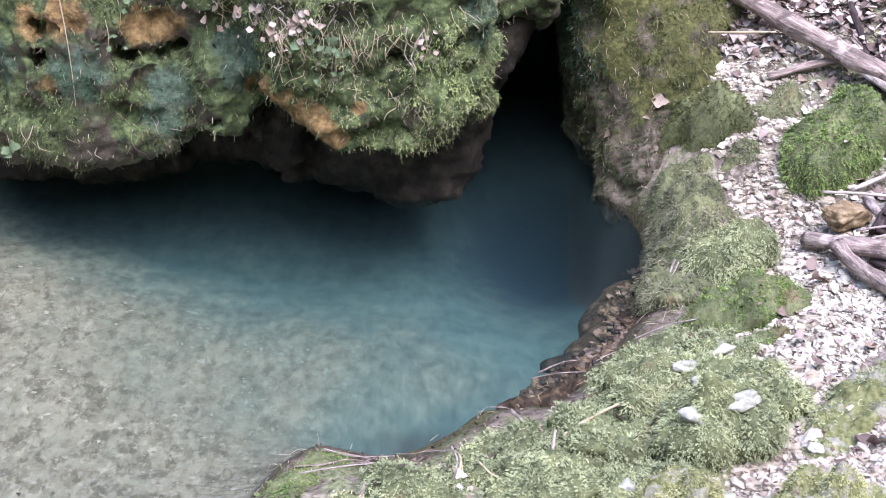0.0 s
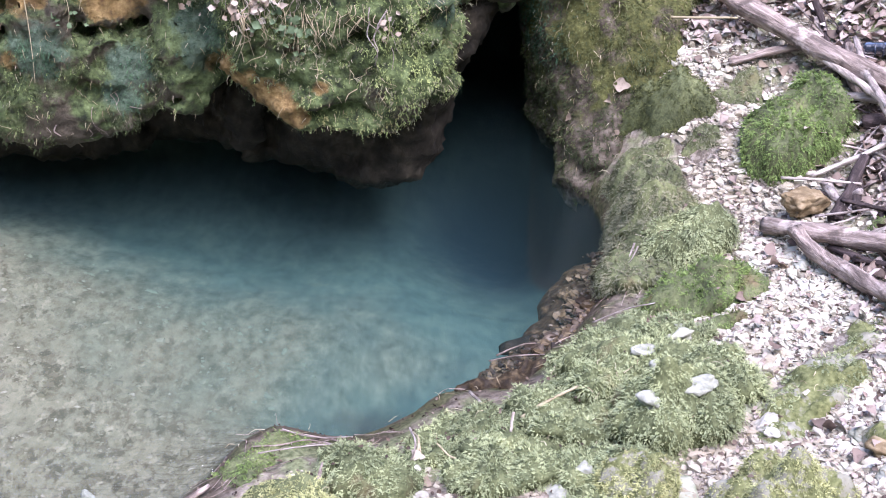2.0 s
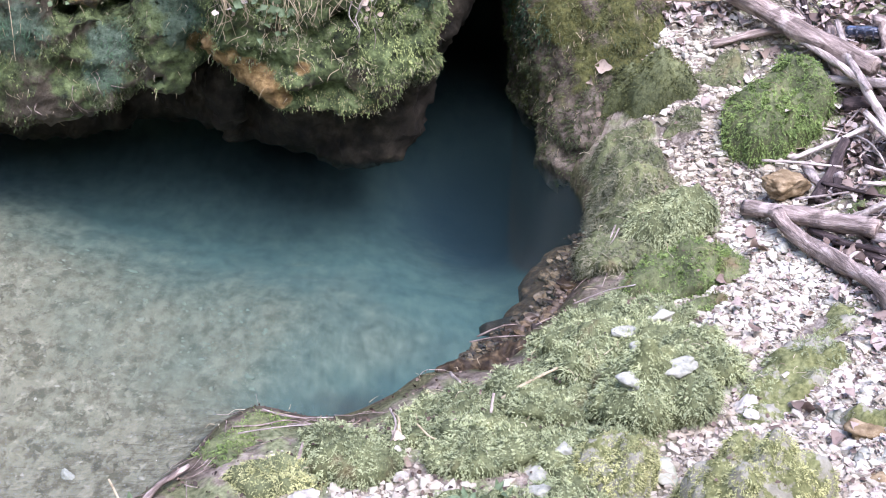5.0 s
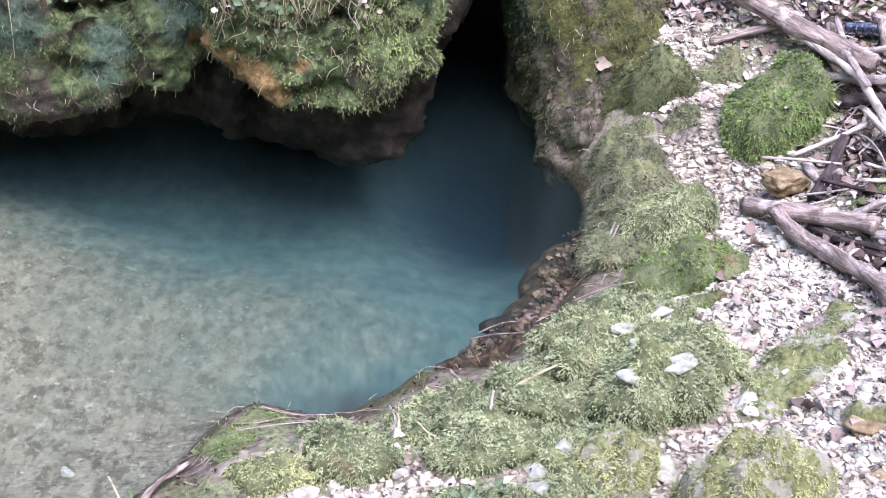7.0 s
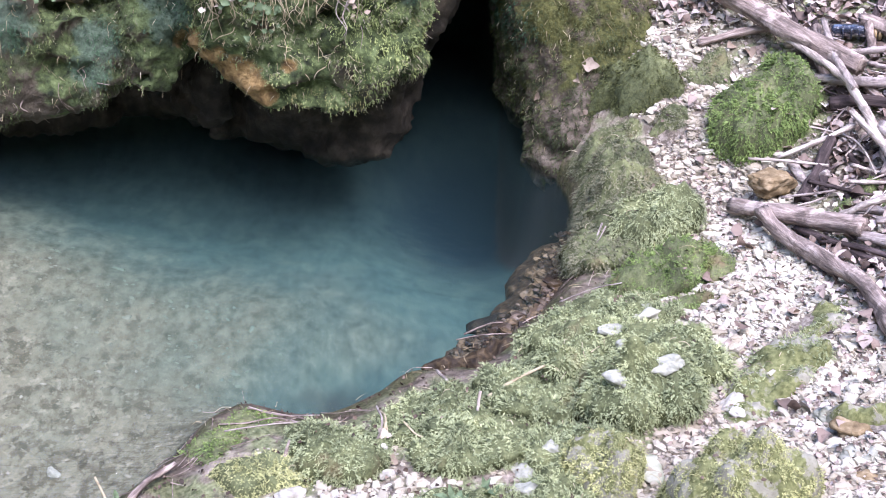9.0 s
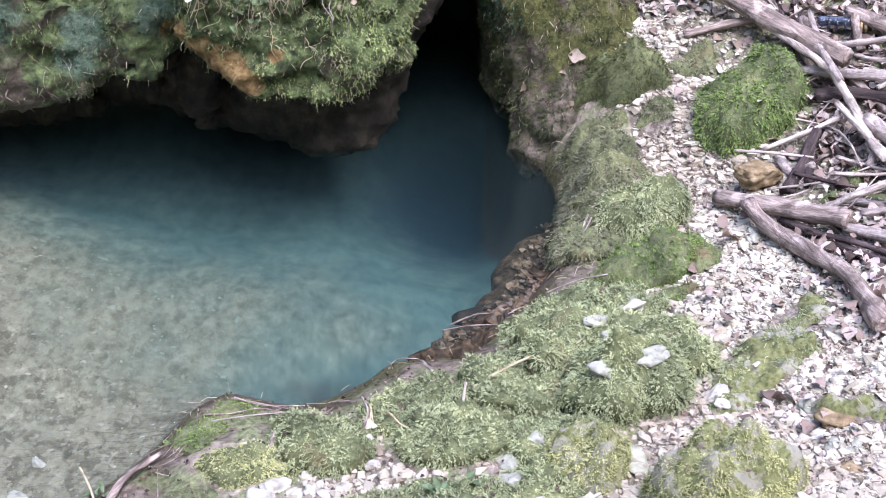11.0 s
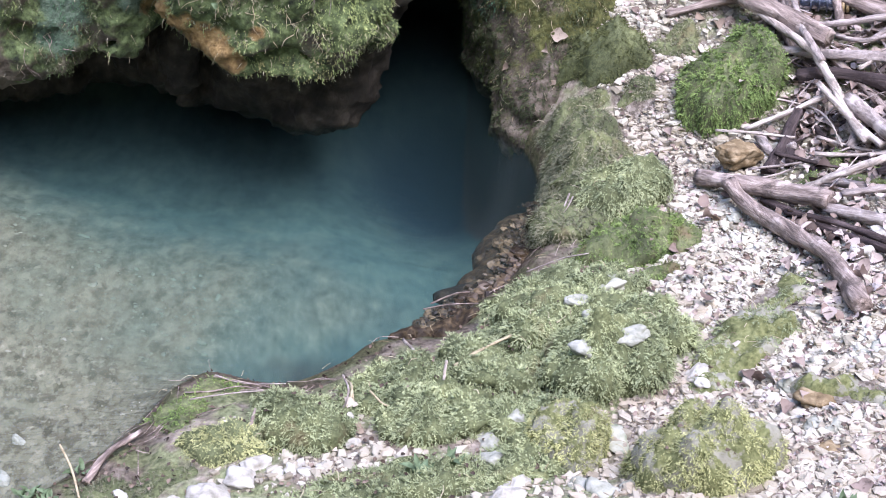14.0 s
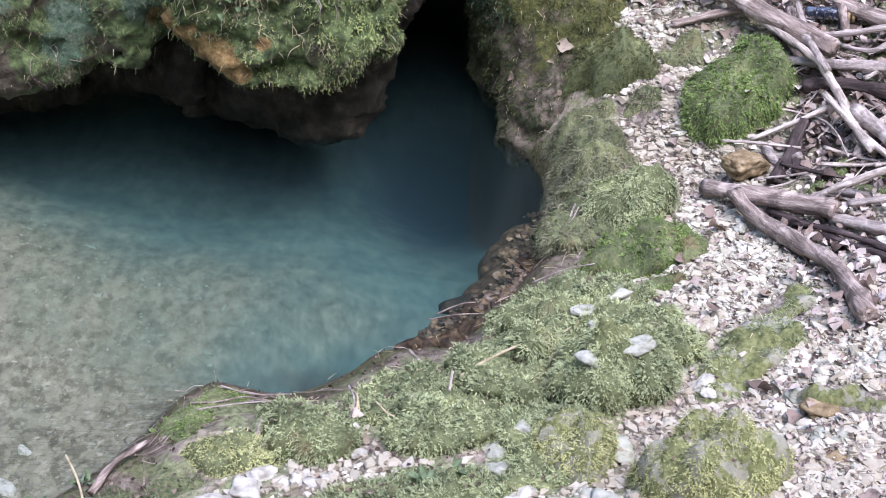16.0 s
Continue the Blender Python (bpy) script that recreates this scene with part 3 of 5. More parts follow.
# ---- the rocks over the spring ----
def overhang_field(p):
    s = block(p, (-0.45, 5.82, 0.80), (0.435, 0.40, 0.455), 3.6)
    s = -smin(-s, -0.85 * (0.585 - 0.55 * (p[:, 0] + 0.90) - p[:, 2]), 0.05)
    s = smin(s, ellipsoid(p, (-1.58, 5.98, 0.72), (0.40, 0.38, 0.50)), 0.10)
    s = smin(s, ellipsoid(p, (-1.55, 5.76, 0.35), (0.20, 0.12, 0.12)), 0.10)
    s = smin(s, ellipsoid(p, (-1.80, 5.80, 0.40), (0.20, 0.14, 0.13)), 0.10)
    s = smin(s, ellipsoid(p, (-1.08, 6.08, 0.83), (0.36, 0.38, 0.46)), 0.06)
    s = smin(s, ellipsoid(p, (-0.8, 6.55, 1.45), (1.7, 1.0, 0.70)), 0.18)
    s = smin(s, ellipsoid(p, (-2.5, 6.25, 0.95), (0.72, 0.60, 0.80)), 0.08)
    s = smin(s, ellipsoid(p, (0.10, 6.06, 0.80), (0.15, 0.22, 0.17)), 0.06)
    s = smin(s, ellipsoid(p, (-1.28, 5.72, 0.50), (0.12, 0.12, 0.16)), 0.06)
    s = smin(s, ellipsoid(p, (-1.02, 5.70, 0.58), (0.11, 0.10, 0.20)), 0.05)
    s = smin(s, ellipsoid(p, (-0.94, 5.74, 0.62), (0.09, 0.08, 0.16)), 0.05)
    for c, r in (((-1.06, 5.62, 0.43), (0.05, 0.17, 0.045)), ((-1.27, 5.68, 0.70), (0.13, 0.15, 0.045)), ((-1.40, 5.57, 0.76), (0.10, 0.12, 0.05)), ((-1.70, 5.60, 0.64), (0.014, 0.10, 0.10)), ((-0.33, 5.40, 0.775), (0.13, 0.09, 0.022)),
                 ((-0.02, 5.66, 0.78), (0.10, 0.10, 0.035)), ((-0.90, 5.60, 0.46), (0.03, 0.12, 0.04))):
        s = np.maximum(s, -ellipsoid(p, c, r))
    return s + 0.034 * fbm(p, 5.5, 3, 21) - 0.03 * ridged(p, 8.5, 25)


def recess_field(p):
    s = capsule(p, (-0.05, 6.03, 0.62), (-0.43, 5.88, -0.14), 0.13, 0.12)
    s = smin(s, ellipsoid(p, (-0.31, 6.04, 0.36), (0.23, 0.22, 0.38)), 0.10)
    s = smin(s, ellipsoid(p, (-0.45, 6.12, 0.14), (0.32, 0.28, 0.34)), 0.08)
    for c, r in (((-1.14, 6.30, 0.12), (0.20, 0.18, 0.28)), ((-0.90, 6.17, 0.16), (0.12, 0.15, 0.24)), ((-0.70, 6.15, 0.10), (0.10, 0.14, 0.40)), ((-0.83, 6.00, 0.26), (0.06, 0.10, 0.26)), ((-1.68, 6.14, 0.02), (0.36, 0.12, 0.10)), ((-1.6, 6.5, 0.0), (0.7, 0.35, 0.5)),
                 ((-1.45, 6.8, 0.5), (1.3, 0.5, 1.0))):
        s = smin(s, ellipsoid(p, c, r), 0.04)
    s = smin(s, ellipsoid(p, (0.09, 6.14, 0.84), (0.17, 0.15, 0.20)), 0.05)
    s = s + 0.30 * smooth(0.0, -0.14, p[:, 2])
    return s + 0.034 * fbm(p, 5, 3, 27) - 0.032 * ridged(p, 5, 28) - 0.016 * ridged(p, 13, 29)


def side_field(p):
    s = ellipsoid(p, (0.67, 6.25, 0.20), (0.35, 0.48, 0.44))
    s = smin(s, ellipsoid(p, (0.468, 6.45, 0.75), (0.215, 0.42, 0.75)), 0.12)
    s = smin(s, ellipsoid(p, (0.60, 5.82, 0.02), (0.20, 0.22, 0.22)), 0.10)
    s = smin(s, ellipsoid(p, (0.85, 6.55, 0.45), (0.40, 0.40, 0.40)), 0.15)
    s = smin(s, ellipsoid(p, (1.05, 7.2, 0.9), (0.65, 0.7, 1.1)), 0.15)
    return s + 0.030 * fbm(p, 6.0, 3, 41) - 0.015 * ridged(p, 10, 45)


def rock(name, field, lo, hi, h, mat, seed, label):
    v, q = surface_nets(field, lo, hi, h)
    v = roughened(v, q, 24, 0.016, seed)
    v = roughened(v, q, 55, 0.007, seed + 20, 2)
    return thing(name, mesh_of(name, v, q, mat), label, "rock")


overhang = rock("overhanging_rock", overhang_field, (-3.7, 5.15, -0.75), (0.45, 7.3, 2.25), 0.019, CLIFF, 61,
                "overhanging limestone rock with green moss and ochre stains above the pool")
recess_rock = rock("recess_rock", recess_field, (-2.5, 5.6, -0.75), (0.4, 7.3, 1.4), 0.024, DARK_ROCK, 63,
                   "dark damp bare rock under the overhang at the water line, shade in its colour")
side_rock = rock("cave_side_rock", side_field, (0.12, 5.5, -0.5), (1.6, 7.9, 2.3), 0.022, SIDE_ROCK, 62,
                 "brown and green mossy rock beside the dark cave mouth")


# Added mass out of view, blocking the sky so the cave stays black.
def sky_block_field(p):
    s = ellipsoid(p, (-0.2, 8.35, 1.75), (2.4, 1.35, 1.35))
    s = smin(s, ellipsoid(p, (0.0, 9.3, 0.2), (1.6, 0.8, 1.6)), 0.3)
    return s + 0.06 * fbm(p, 2.5, 3, 81)


rock("cave_roof_rock", sky_block_field, (-2.9, 6.7, -1.0), (2.6, 10.4, 3.4), 0.06, CLIFF, 64, "unseen rock mass added over the cave to keep sky light out")

# ---- moss cushions: lobes of (x, y, half length, half width, height, turn) ----
MOUNDS = []


def lobe_height(x, y, lobes):
    h = np.zeros(np.shape(x))
    for cx, cy, rx, ry, hh, turn in lobes:
        c, s = math.cos(radians(turn)), math.sin(radians(turn))
        u, v = ((x - cx) * c + (y - cy) * s) / rx, (-(x - cx) * s + (y - cy) * c) / ry
        k = np.maximum(1 - (u * u + v * v) ** 1.3, -0.3)
        h = np.maximum(h, hh * np.where(k > 0, np.sqrt(np.maximum(k, 0)), k))
    return h


def cushion_z(x, y):
    """Height of the cushions over the ground."""
    h = np.zeros(np.shape(x))
    for lobes in MOUNDS:
        h = np.maximum(h, lobe_height(x, y, lobes))
    return h


def moss_cushion(name, lobes, mat, label, per=14000, bulge=0.0, length=0.0105, droop=0.6, step=0.009, seed=0, body=None, bare=0.0, category="moss", base=None, relief=1.0):
    MOUNDS.append(lobes)
    a = np.array(lobes)
    r = a[:, 2:4].max()
    xs = np.arange(a[:, 0].min() - r - 0.03, a[:, 0].max() + r + 0.03, step)
    ys = np.arange(a[:, 1].min() - r - 0.03, a[:, 1].max() + r + 0.03, step)
    gx, gy = np.meshgrid(xs, ys, indexing="ij")
    q = flat3(gx, gy)
    wob = (0.036 * relief * fbm(q, 8, 3, 70 + seed)).reshape(gx.shape)
    wob2 = (0.036 * relief * fbm(q, 8, 3, 170 + seed)).reshape(gx.shape)
    h = lobe_height(gx + wob, gy + wob2, lobes)
    h = h * (1 + 0.30 * relief * fbm(q, 11, 2, 190 + seed) + 0.35 * relief * fbm(q, 5, 2, 210 + seed)).reshape(gx.shape)
    rel = (fbm(q, 16, 3, 90 + seed)).reshape(gx.shape)
    z0 = ground_z(gx, gy) if base is None else base(gx, gy)
    tuft = ridged(q, 30, 95 + seed).reshape(gx.shape)
    gz = z0 + h + relief * (0.42 * rel + 0.20 * tuft) * np.minimum(h, 0.05) - 0.015
    keep = h > 1e-4
    i = np.arange(gx.size).reshape(gx.shape)
    f = np.stack([i[:-1, :-1], i[1:, :-1], i[1:, 1:], i[:-1, 1:]], -1)
    ok = (keep[:-1, :-1] | keep[1:, :-1] | keep[1:, 1:] | keep[:-1, 1:])
    f = f[ok]
    used = np.unique(f)
    back = np.zeros(gx.size, int)
    back[used] = np.arange(len(used))
    zz = np.where(keep, gz, z0 - 0.03).ravel()
    v = flat3(gx, gy)
    v[:, 2] = zz
    if bulge:
        sx, sy = np.gradient(h, step)
        steep = np.hypot(sx, sy) + 1e-6
        out = bulge * np.sin(math.pi * np.clip(h / (0.85 * a[:, 4].max()), 0, 1)) * smooth(0.3, 1.2, steep) * (0.7 + 0.6 * rel)
        v[:, 0] -= (out * sx / steep).ravel()
        v[:, 1] -= (out * sy / steep).ravel()
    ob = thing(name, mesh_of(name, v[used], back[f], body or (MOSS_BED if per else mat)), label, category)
    if per:
        rng = np.random.default_rng(900 + seed)
        me = ob.data
        area = sum(pl.area for pl in me.polygons)
        p, n = scatter(me, int(per * area), rng)
        clump = fbm(p, 22, 2, 130 + seed)
        good = (n[:, 1] < 0.5) & (rng.random(len(p)) > bare + 0.35 * (clump < -0.35))
        if bare:
            good &= fbm(p, 11, 2, 33 + seed) > bare - 0.5
        p, n, clump = p[good], n[good], clump[good]
        part("moss_coat", fronds("moss_coat", p, n, length * (1 + 0.5 * clump), droop, mat, rng), ob, "tiny feathery moss shoots", "stuff")
    return ob


def cushion(lobes, mat, label, seed, **more):
    return moss_cushion("moss_cushion", lobes, mat, label, seed=seed, **more)


LARGE = [(0.60, 3.86, 0.17, 0.14, 0.19, 8), (0.68, 4.03, 0.12, 0.15, 0.15, 80), (0.52, 4.10, 0.22, 0.18, 0.15, 40), (0.30, 3.92, 0.24, 0.13, 0.10, 25), (0.58, 4.36, 0.18, 0.15, 0.12, 60),
         (0.42, 4.22, 0.20, 0.15, 0.12, 45), (0.16, 3.72, 0.20, 0.10, 0.08, 20), (0.34, 3.66, 0.16, 0.10, 0.06, 20)]
cushion(LARGE, MOSS, "large green moss cushion draped over a bank boulder", 1, length=0.012, droop=0.9, bulge=0.055)
cushion([(0.62, 4.98, 0.11, 0.16, 0.13, 0), (0.69, 5.15, 0.12, 0.11, 0.15, 0)], MOSS_DULL, "grey-green shaggy moss hanging at the bank edge", 35, droop=1.1, length=0.0125, bulge=0.04)
cushion([(0.77, 5.00, 0.14, 0.14, 0.20, 20), (0.80, 5.12, 0.09, 0.08, 0.15, 0)], MOSS, "steep shaggy moss hummock on the bank edge", 2, droop=1.1, length=0.0125, bulge=0.05)
cushion([(0.68, 5.36, 0.13, 0.12, 0.10, 0), (0.60, 5.24, 0.10, 0.10, 0.06, 0)], MOSS_DULL, "grey-green moss hummock above the water", 3)
cushion([(0.60, 5.52, 0.10, 0.08, 0.05, 30), (0.72, 5.54, 0.08, 0.05, 0.04, 0)], MOSS_DULL, "thin grey-green moss on the bank edge", 33, length=0.009)
cushion([(0.56, 5.02, 0.07, 0.20, 0.07, 5), (0.57, 5.28, 0.07, 0.12, 0.05, 0)], MOSS_DULL, "grey-green moss hanging over the wet ledge", 34, droop=1.2)
cushion([(0.80, 4.67, 0.18, 0.11, 0.11, 10), (0.90, 4.74, 0.08, 0.07, 0.07, 0)], MOSS_BRIGHT, "bright green moss cushion beside the gravel path", 4, bulge=0.03)
cushion([(0.82, 4.47, 0.065, 0.05, 0.035, 0)], MOSS_BRIGHT, "small bright moss tuft on the gravel", 5)
cushion([(0.01, 3.86, 0.17, 0.13, 0.13, 5)], MOSS, "rounded moss cushion at the water edge", 6, length=0.012, droop=0.9, bulge=0.04)
cushion([(-0.26, 3.73, 0.14, 0.15, 0.12, 20)], MOSS, "rounded moss cushion at the water edge", 7, length=0.012, droop=0.9, bulge=0.04)
cushion([(-0.55, 3.99, 0.11, 0.07, 0.035, 0), (-0.66, 3.85, 0.09, 0.10, 0.03, 30)], MOSS_BRIGHT, "thin moss carpet on the shore", 8, length=0.010)
cushion([(-0.45, 3.64, 0.18, 0.07, 0.04, -8)], MOSS_YELLOW, "yellow-green flat moss patch on bare soil", 9, length=0.0095, per=24000)
cushion([(0.45, 3.48, 0.115, 0.11, 0.17, 0)], MOSS_YELLOW, "yellow-green moss capping a small stone", 10, length=0.0075, per=26000, droop=0.3, body=MOSSY_STONE)
cushion([(0.78, 3.28, 0.19, 0.17, 0.18, 15)], MOSS_YELLOW, "boulder with yellow moss and bare white patches", 11, length=0.0075, per=26000, droop=0.4, bare=0.05, body=MOSSY_STONE, category="boulder")
cushion([(1.02, 3.98, 0.12, 0.24, 0.05, -38), (1.15, 4.18, 0.08, 0.20, 0.035, -38), (0.92, 3.82, 0.08, 0.14, 0.03, -30)], MOSS, "low limestone slab with patchy moss", 12, length=0.010, per=17000, bare=0.30, relief=1.3, body=MOSSY_STONE, category="boulder")
cushion([(1.20, 5.43, 0.15, 0.14, 0.20, 0), (1.28, 5.46, 0.11, 0.13, 0.24, 0), (1.13, 5.45, 0.09, 0.11, 0.17, 0)], MOSS_BRIGHT, "tall moss-covered boulder beside the driftwood", 13, length=0.013, droop=0.9, bulge=0.03, relief=0.8)
cushion([(0.80, 5.70, 0.17, 0.075, 0.10, -15), (0.66, 5.76, 0.10, 0.07, 0.09, 0)], MOSS_OLIVE, "brown-green moss hummock on the rock shelf", 14, droop=0.8)
cushion([(0.89, 5.50, 0.065, 0.05, 0.05, 0)], MOSS_DULL, "small dull moss tuft on gravel", 15)
cushion([(1.05, 5.73, 0.10, 0.08, 0.05, 0)], MOSS_DULL, "dull thin moss patch on soil", 16, length=0.009)
for k, (x, y, r) in enumerate(((1.55, 4.86, 0.05), (1.63, 4.78, 0.06), (1.66, 4.90, 0.05), (1.50, 5.02, 0.05), (1.40, 4.92, 0.035))):
    cushion([(x, y, r, r * 0.9, r * 0.9, 0)], MOSS_BRIGHT, "small round bright moss cushion among driftwood", 17 + k, length=0.009)
cushion([(0.02, 3.36, 0.34, 0.12, 0.05, 10), (0.36, 3.42, 0.22, 0.12, 0.05, 25)], MOSS, "low moss carpet on the near bank", 23, length=0.012)
cushion([(-0.72, 3.52, 0.20, 0.10, 0.03, 20)], MOSS_DULL, "thin moss on the shore soil", 24, length=0.009)

cushion([(1.22, 3.60, 0.13, 0.075, 0.045, -12), (1.32, 3.56, 0.07, 0.06, 0.035, 0)], MOSS_DULL, "grey-green mossy stone sunk in the gravel", 25, length=0.008, bare=0.5, relief=2.0, body=MOSSY_STONE, category="boulder")

# the wet ledge at the foot of the bank
def ledge_z(x, y):
    """The ledge slips under the water, away from the bank."""
    grit = fbm(flat3(x, y), 26, 3, 57).reshape(np.shape(x))
    return -0.022 + 0.28 * np.clip(shore_distance(x, y), -0.22, 0.12) + 0.006 * grit


moss_cushion("wet_ledge", [(0.43, 5.02, 0.15, 0.25, 0.035, -15), (0.36, 4.84, 0.17, 0.12, 0.03, 20), (0.34, 4.70, 0.14, 0.13, 0.03, 35), (0.24, 4.60, 0.15, 0.09, 0.035, 25), (0.15, 4.50, 0.12, 0.07, 0.03, 30)], WET, "wet red-brown rock ledge at the water line", per=0,
             seed=31, category="rock", base=ledge_z, relief=0.35)
moss_cushion("shore_soil", [(0.14, 4.40, 0.14, 0.08, 0.06, 10)], WET, "dark wet soil with twigs at the water edge", per=0, seed=32, category="soil")


# ---- stones ----
def ball(subdiv):
    bm = bmesh.new()
    bmesh.ops.create_icosphere(bm, subdivisions=subdiv, radius=1)
    v = np.array([u.co[:] for u in bm.verts])
    f = np.array([[u.index for u in fc.verts] for fc in bm.faces])
    bm.free()
    return v, f


def chipped(v, rng, cuts=7):
    """A ball cut by random planes: an angular stone."""
    v = v * (1 + 0.10 * rng.normal(size=(len(v), 1)))
    for _ in range(cuts):
        n = rng.normal(size=3)
        n /= np.linalg.norm(n)
        d = rng.uniform(0.45, 0.8)
        v = v - np.maximum(v @ n - d, 0)[:, None] * n
    return v




def lumpy(subdiv, rng, cuts, rough=0.12):
    """A weathered stone: a ball with a few faces and a rough skin."""
    v = ball(subdiv)[0]
    for _ in range(cuts):
        n = rng.normal(size=3)
        n /= np.linalg.norm(n)
        v = v - 0.8 * np.maximum(v @ n - rng.uniform(0.55, 0.8), 0)[:, None] * n
    return v * (1 + rough * fbm(v + rng.uniform(0, 50), 1.8, 4, 7))[:, None]


BALL2, FACES2 = ball(2)


def rested(x, y):
    """Ground with its moss cushions."""
    return ground_z(x, y) + np.maximum(cushion_z(x, y) - 0.01, 0)


def stone_spots(count, rng, x0=-0.5, x1=2.0, y0=3.05, y1=6.25):
    x, y = rng.uniform(x0, x1, count), rng.uniform(y0, y1, count)
    keep = (rng.random(count) < gravel_amount(x, y)) & (cushion_z(x, y) < 0.012) & (shore_distance(x, y) > 0.05)
    return x[keep], y[keep]


def plates(rng, count, sides=5, closed=True):
    """Angular stone chips: an uneven polygon in three rings, closed above."""
    ang = np.sort(rng.uniform(0, 1, (count, sides)) * 0.75 + np.arange(sides) * 0.9, axis=1) * 2 * math.pi / (0.9 * sides)
    r = rng.uniform(0.55, 1.2, (count, sides))
    ring = np.stack([np.cos(ang) * r, np.sin(ang) * r], -1)
    shift = rng.normal(0, 0.08, (count, 3, 1, 2))
    out = []
    for k, (s, z) in enumerate(((0.90, -1.0), (1.0, 0.35), (0.80, 0.95))):
        xy = ring * s * rng.uniform(0.9, 1.1, (count, sides, 1)) + shift[:, k]
        out.append(np.concatenate([xy, np.full((count, sides, 1), z) + rng.normal(0, 0.15, (count, sides, 1))], -1))
    mid = np.stack([np.concatenate([out[0].mean(1)]), out[2].mean(1)], 1)
    v = np.concatenate([*out, mid], 1)
    f = []
    for k in range(2):
        for i in range(sides):
            a, b = k * sides + i, k * sides + (i + 1) % sides
            f += [(a, b, b + sides), (a, b + sides, a + sides)]
    for i in range(sides):
        j = (i + 1) % sides
        f += [(3 * sides + 1, 2 * sides + i, 2 * sides + j)] + ([(3 * sides, j, i)] if closed else [])
    return v, np.array(f)


def chips(name, x, y, size, mat, label, rng, lift=0.25, z=None, round_share=0.15, shade=False):
    """Many small stones in one mesh: angular chips, with some rounder ones."""
    k = len(x)
    v, f0 = plates(rng, k, 5, False)
    soft = rng.random(k) < round_share
    v[soft] = v[soft] / np.linalg.norm(v[soft] + 1e-6, axis=2, keepdims=True) ** 0.6
    v = v * (size[:, None] * np.stack([rng.uniform(0.9, 1.5, k), rng.uniform(0.6, 1.0, k), np.where(soft, 0.55, rng.uniform(0.20, 0.45, k))], 1))[:, None, :]
    a, b = rng.uniform(0, 6.283, k), rng.normal(0, 0.27, k)
    ca, sa, cb, sb = np.cos(a), np.sin(a), np.cos(b), np.sin(b)
    one, nil = np.ones(k), np.zeros(k)
    rz = np.stack([ca, -sa, nil, sa, ca, nil, nil, nil, one], 1).reshape(-1, 3, 3)
    rx = np.stack([one, nil, nil, nil, cb, -sb, nil, sb, cb], 1).reshape(-1, 3, 3)
    v = np.einsum("kij,knj->kni", rz @ rx, v)
    zz = (ground_z(x, y) if z is None else z) + size * lift
    v = v + np.stack([x, y, zz], 1)[:, None, :]
    f = (f0[None] + (np.arange(k) * v.shape[1])[:, None, None]).reshape(-1, 3)
    return thing(name, mesh_of(name, v.reshape(-1, 3), f, mat, shade), label, "gravel", kind="stuff")


rng = np.random.default_rng(11)
gx, gy = stone_spots(88000, rng)
near_bank = gy + 0.22 * fbm(flat3(gx, gy), 4, 2, 15) - 0.25 * (gx - 1.1) < 3.86
for sel, mat, lab in ((~near_bank, GRAVEL, "pale limestone chippings covering the path"), (near_bank, GRAVEL_TAN, "tan stone chippings on the near bank")):
    chips("gravel", gx[sel], gy[sel], np.clip(rng.lognormal(math.log(0.0068), 0.6, sel.sum()), 0.003, 0.024), mat, lab, rng)

bx, by = rng.uniform(-2.4, 0.3, 20000), rng.uniform(3.0, 5.6, 20000)
near = (ground_z(bx, by) > -0.20) & (shore_distance(bx, by) < -0.03) & (rng.random(20000) < np.interp(ground_z(bx, by), [-0.20, -0.07], [0.03, 0.3]))
bx, by = bx[near], by[near]
chips("pool_pebbles", bx, by, rng.lognormal(math.log(0.0078), 0.45, len(bx)), BED_STONE, "algae-dulled pebbles on the bed of the pool", rng, lift=-0.3, round_share=1.0, shade=True)

STONE_MESHES = []
for k in range(14):
    if k % 5:
        sv, sf = plates(rng, 1, 6)
        sv, sf = sv[0] * np.array([rng.uniform(1.0, 1.4), rng.uniform(0.75, 1.0), rng.uniform(0.25, 0.5)]), sf
    else:
        sv, sf = chipped(BALL2, rng, 14) * np.array([rng.uniform(0.9, 1.3), rng.uniform(0.7, 1.0), rng.uniform(0.45, 0.7)]), FACES2
    STONE_MESHES.append(mesh_of("stone", sv, sf, STONE, False))


def stone(x, y, size, rng, label="angular pale limestone piece on the gravel", sink=0.25, z=None, mesh=None, name="stone"):
    at = pose(x, y, (float(rested(np.array([x]), np.array([y]))[0]) if z is None else z) + size * sink, rng.uniform(-18, 18), rng.uniform(-18, 18), rng.uniform(0, 360))
    return thing(name, mesh or STONE_MESHES[int(rng.integers(0, 14))], label, "stone", "stones on the bank", at=at @ Matrix.Diagonal((size, size, size, 1)))


sx, sy = stone_spots(1150, rng)
for a, b in zip(sx[:290], sy[:290]):
    stone(float(a), float(b), float(min(rng.lognormal(math.log(0.0165), 0.25), 0.026)), rng)

WHITE_LUMPS = [mesh_of("stone", lumpy(4, rng, 9, 0.3) * np.array([1.35, 1.0, 0.55]), ball(4)[1], WHITE_STONE) for _ in range(5)]

GREY_LUMPS = [mesh_of("stone", lumpy(4, rng, 6, 0.24) * np.array([1.35, 1.0, 0.55]), ball(4)[1], GREY_STONE) for _ in range(5)]

TAN_LUMPS = [mesh_of("stone", lumpy(4, rng, 9, 0.3) * np.array([1.35, 1.0, 0.5]), ball(4)[1], OCHRE) for _ in range(5)]

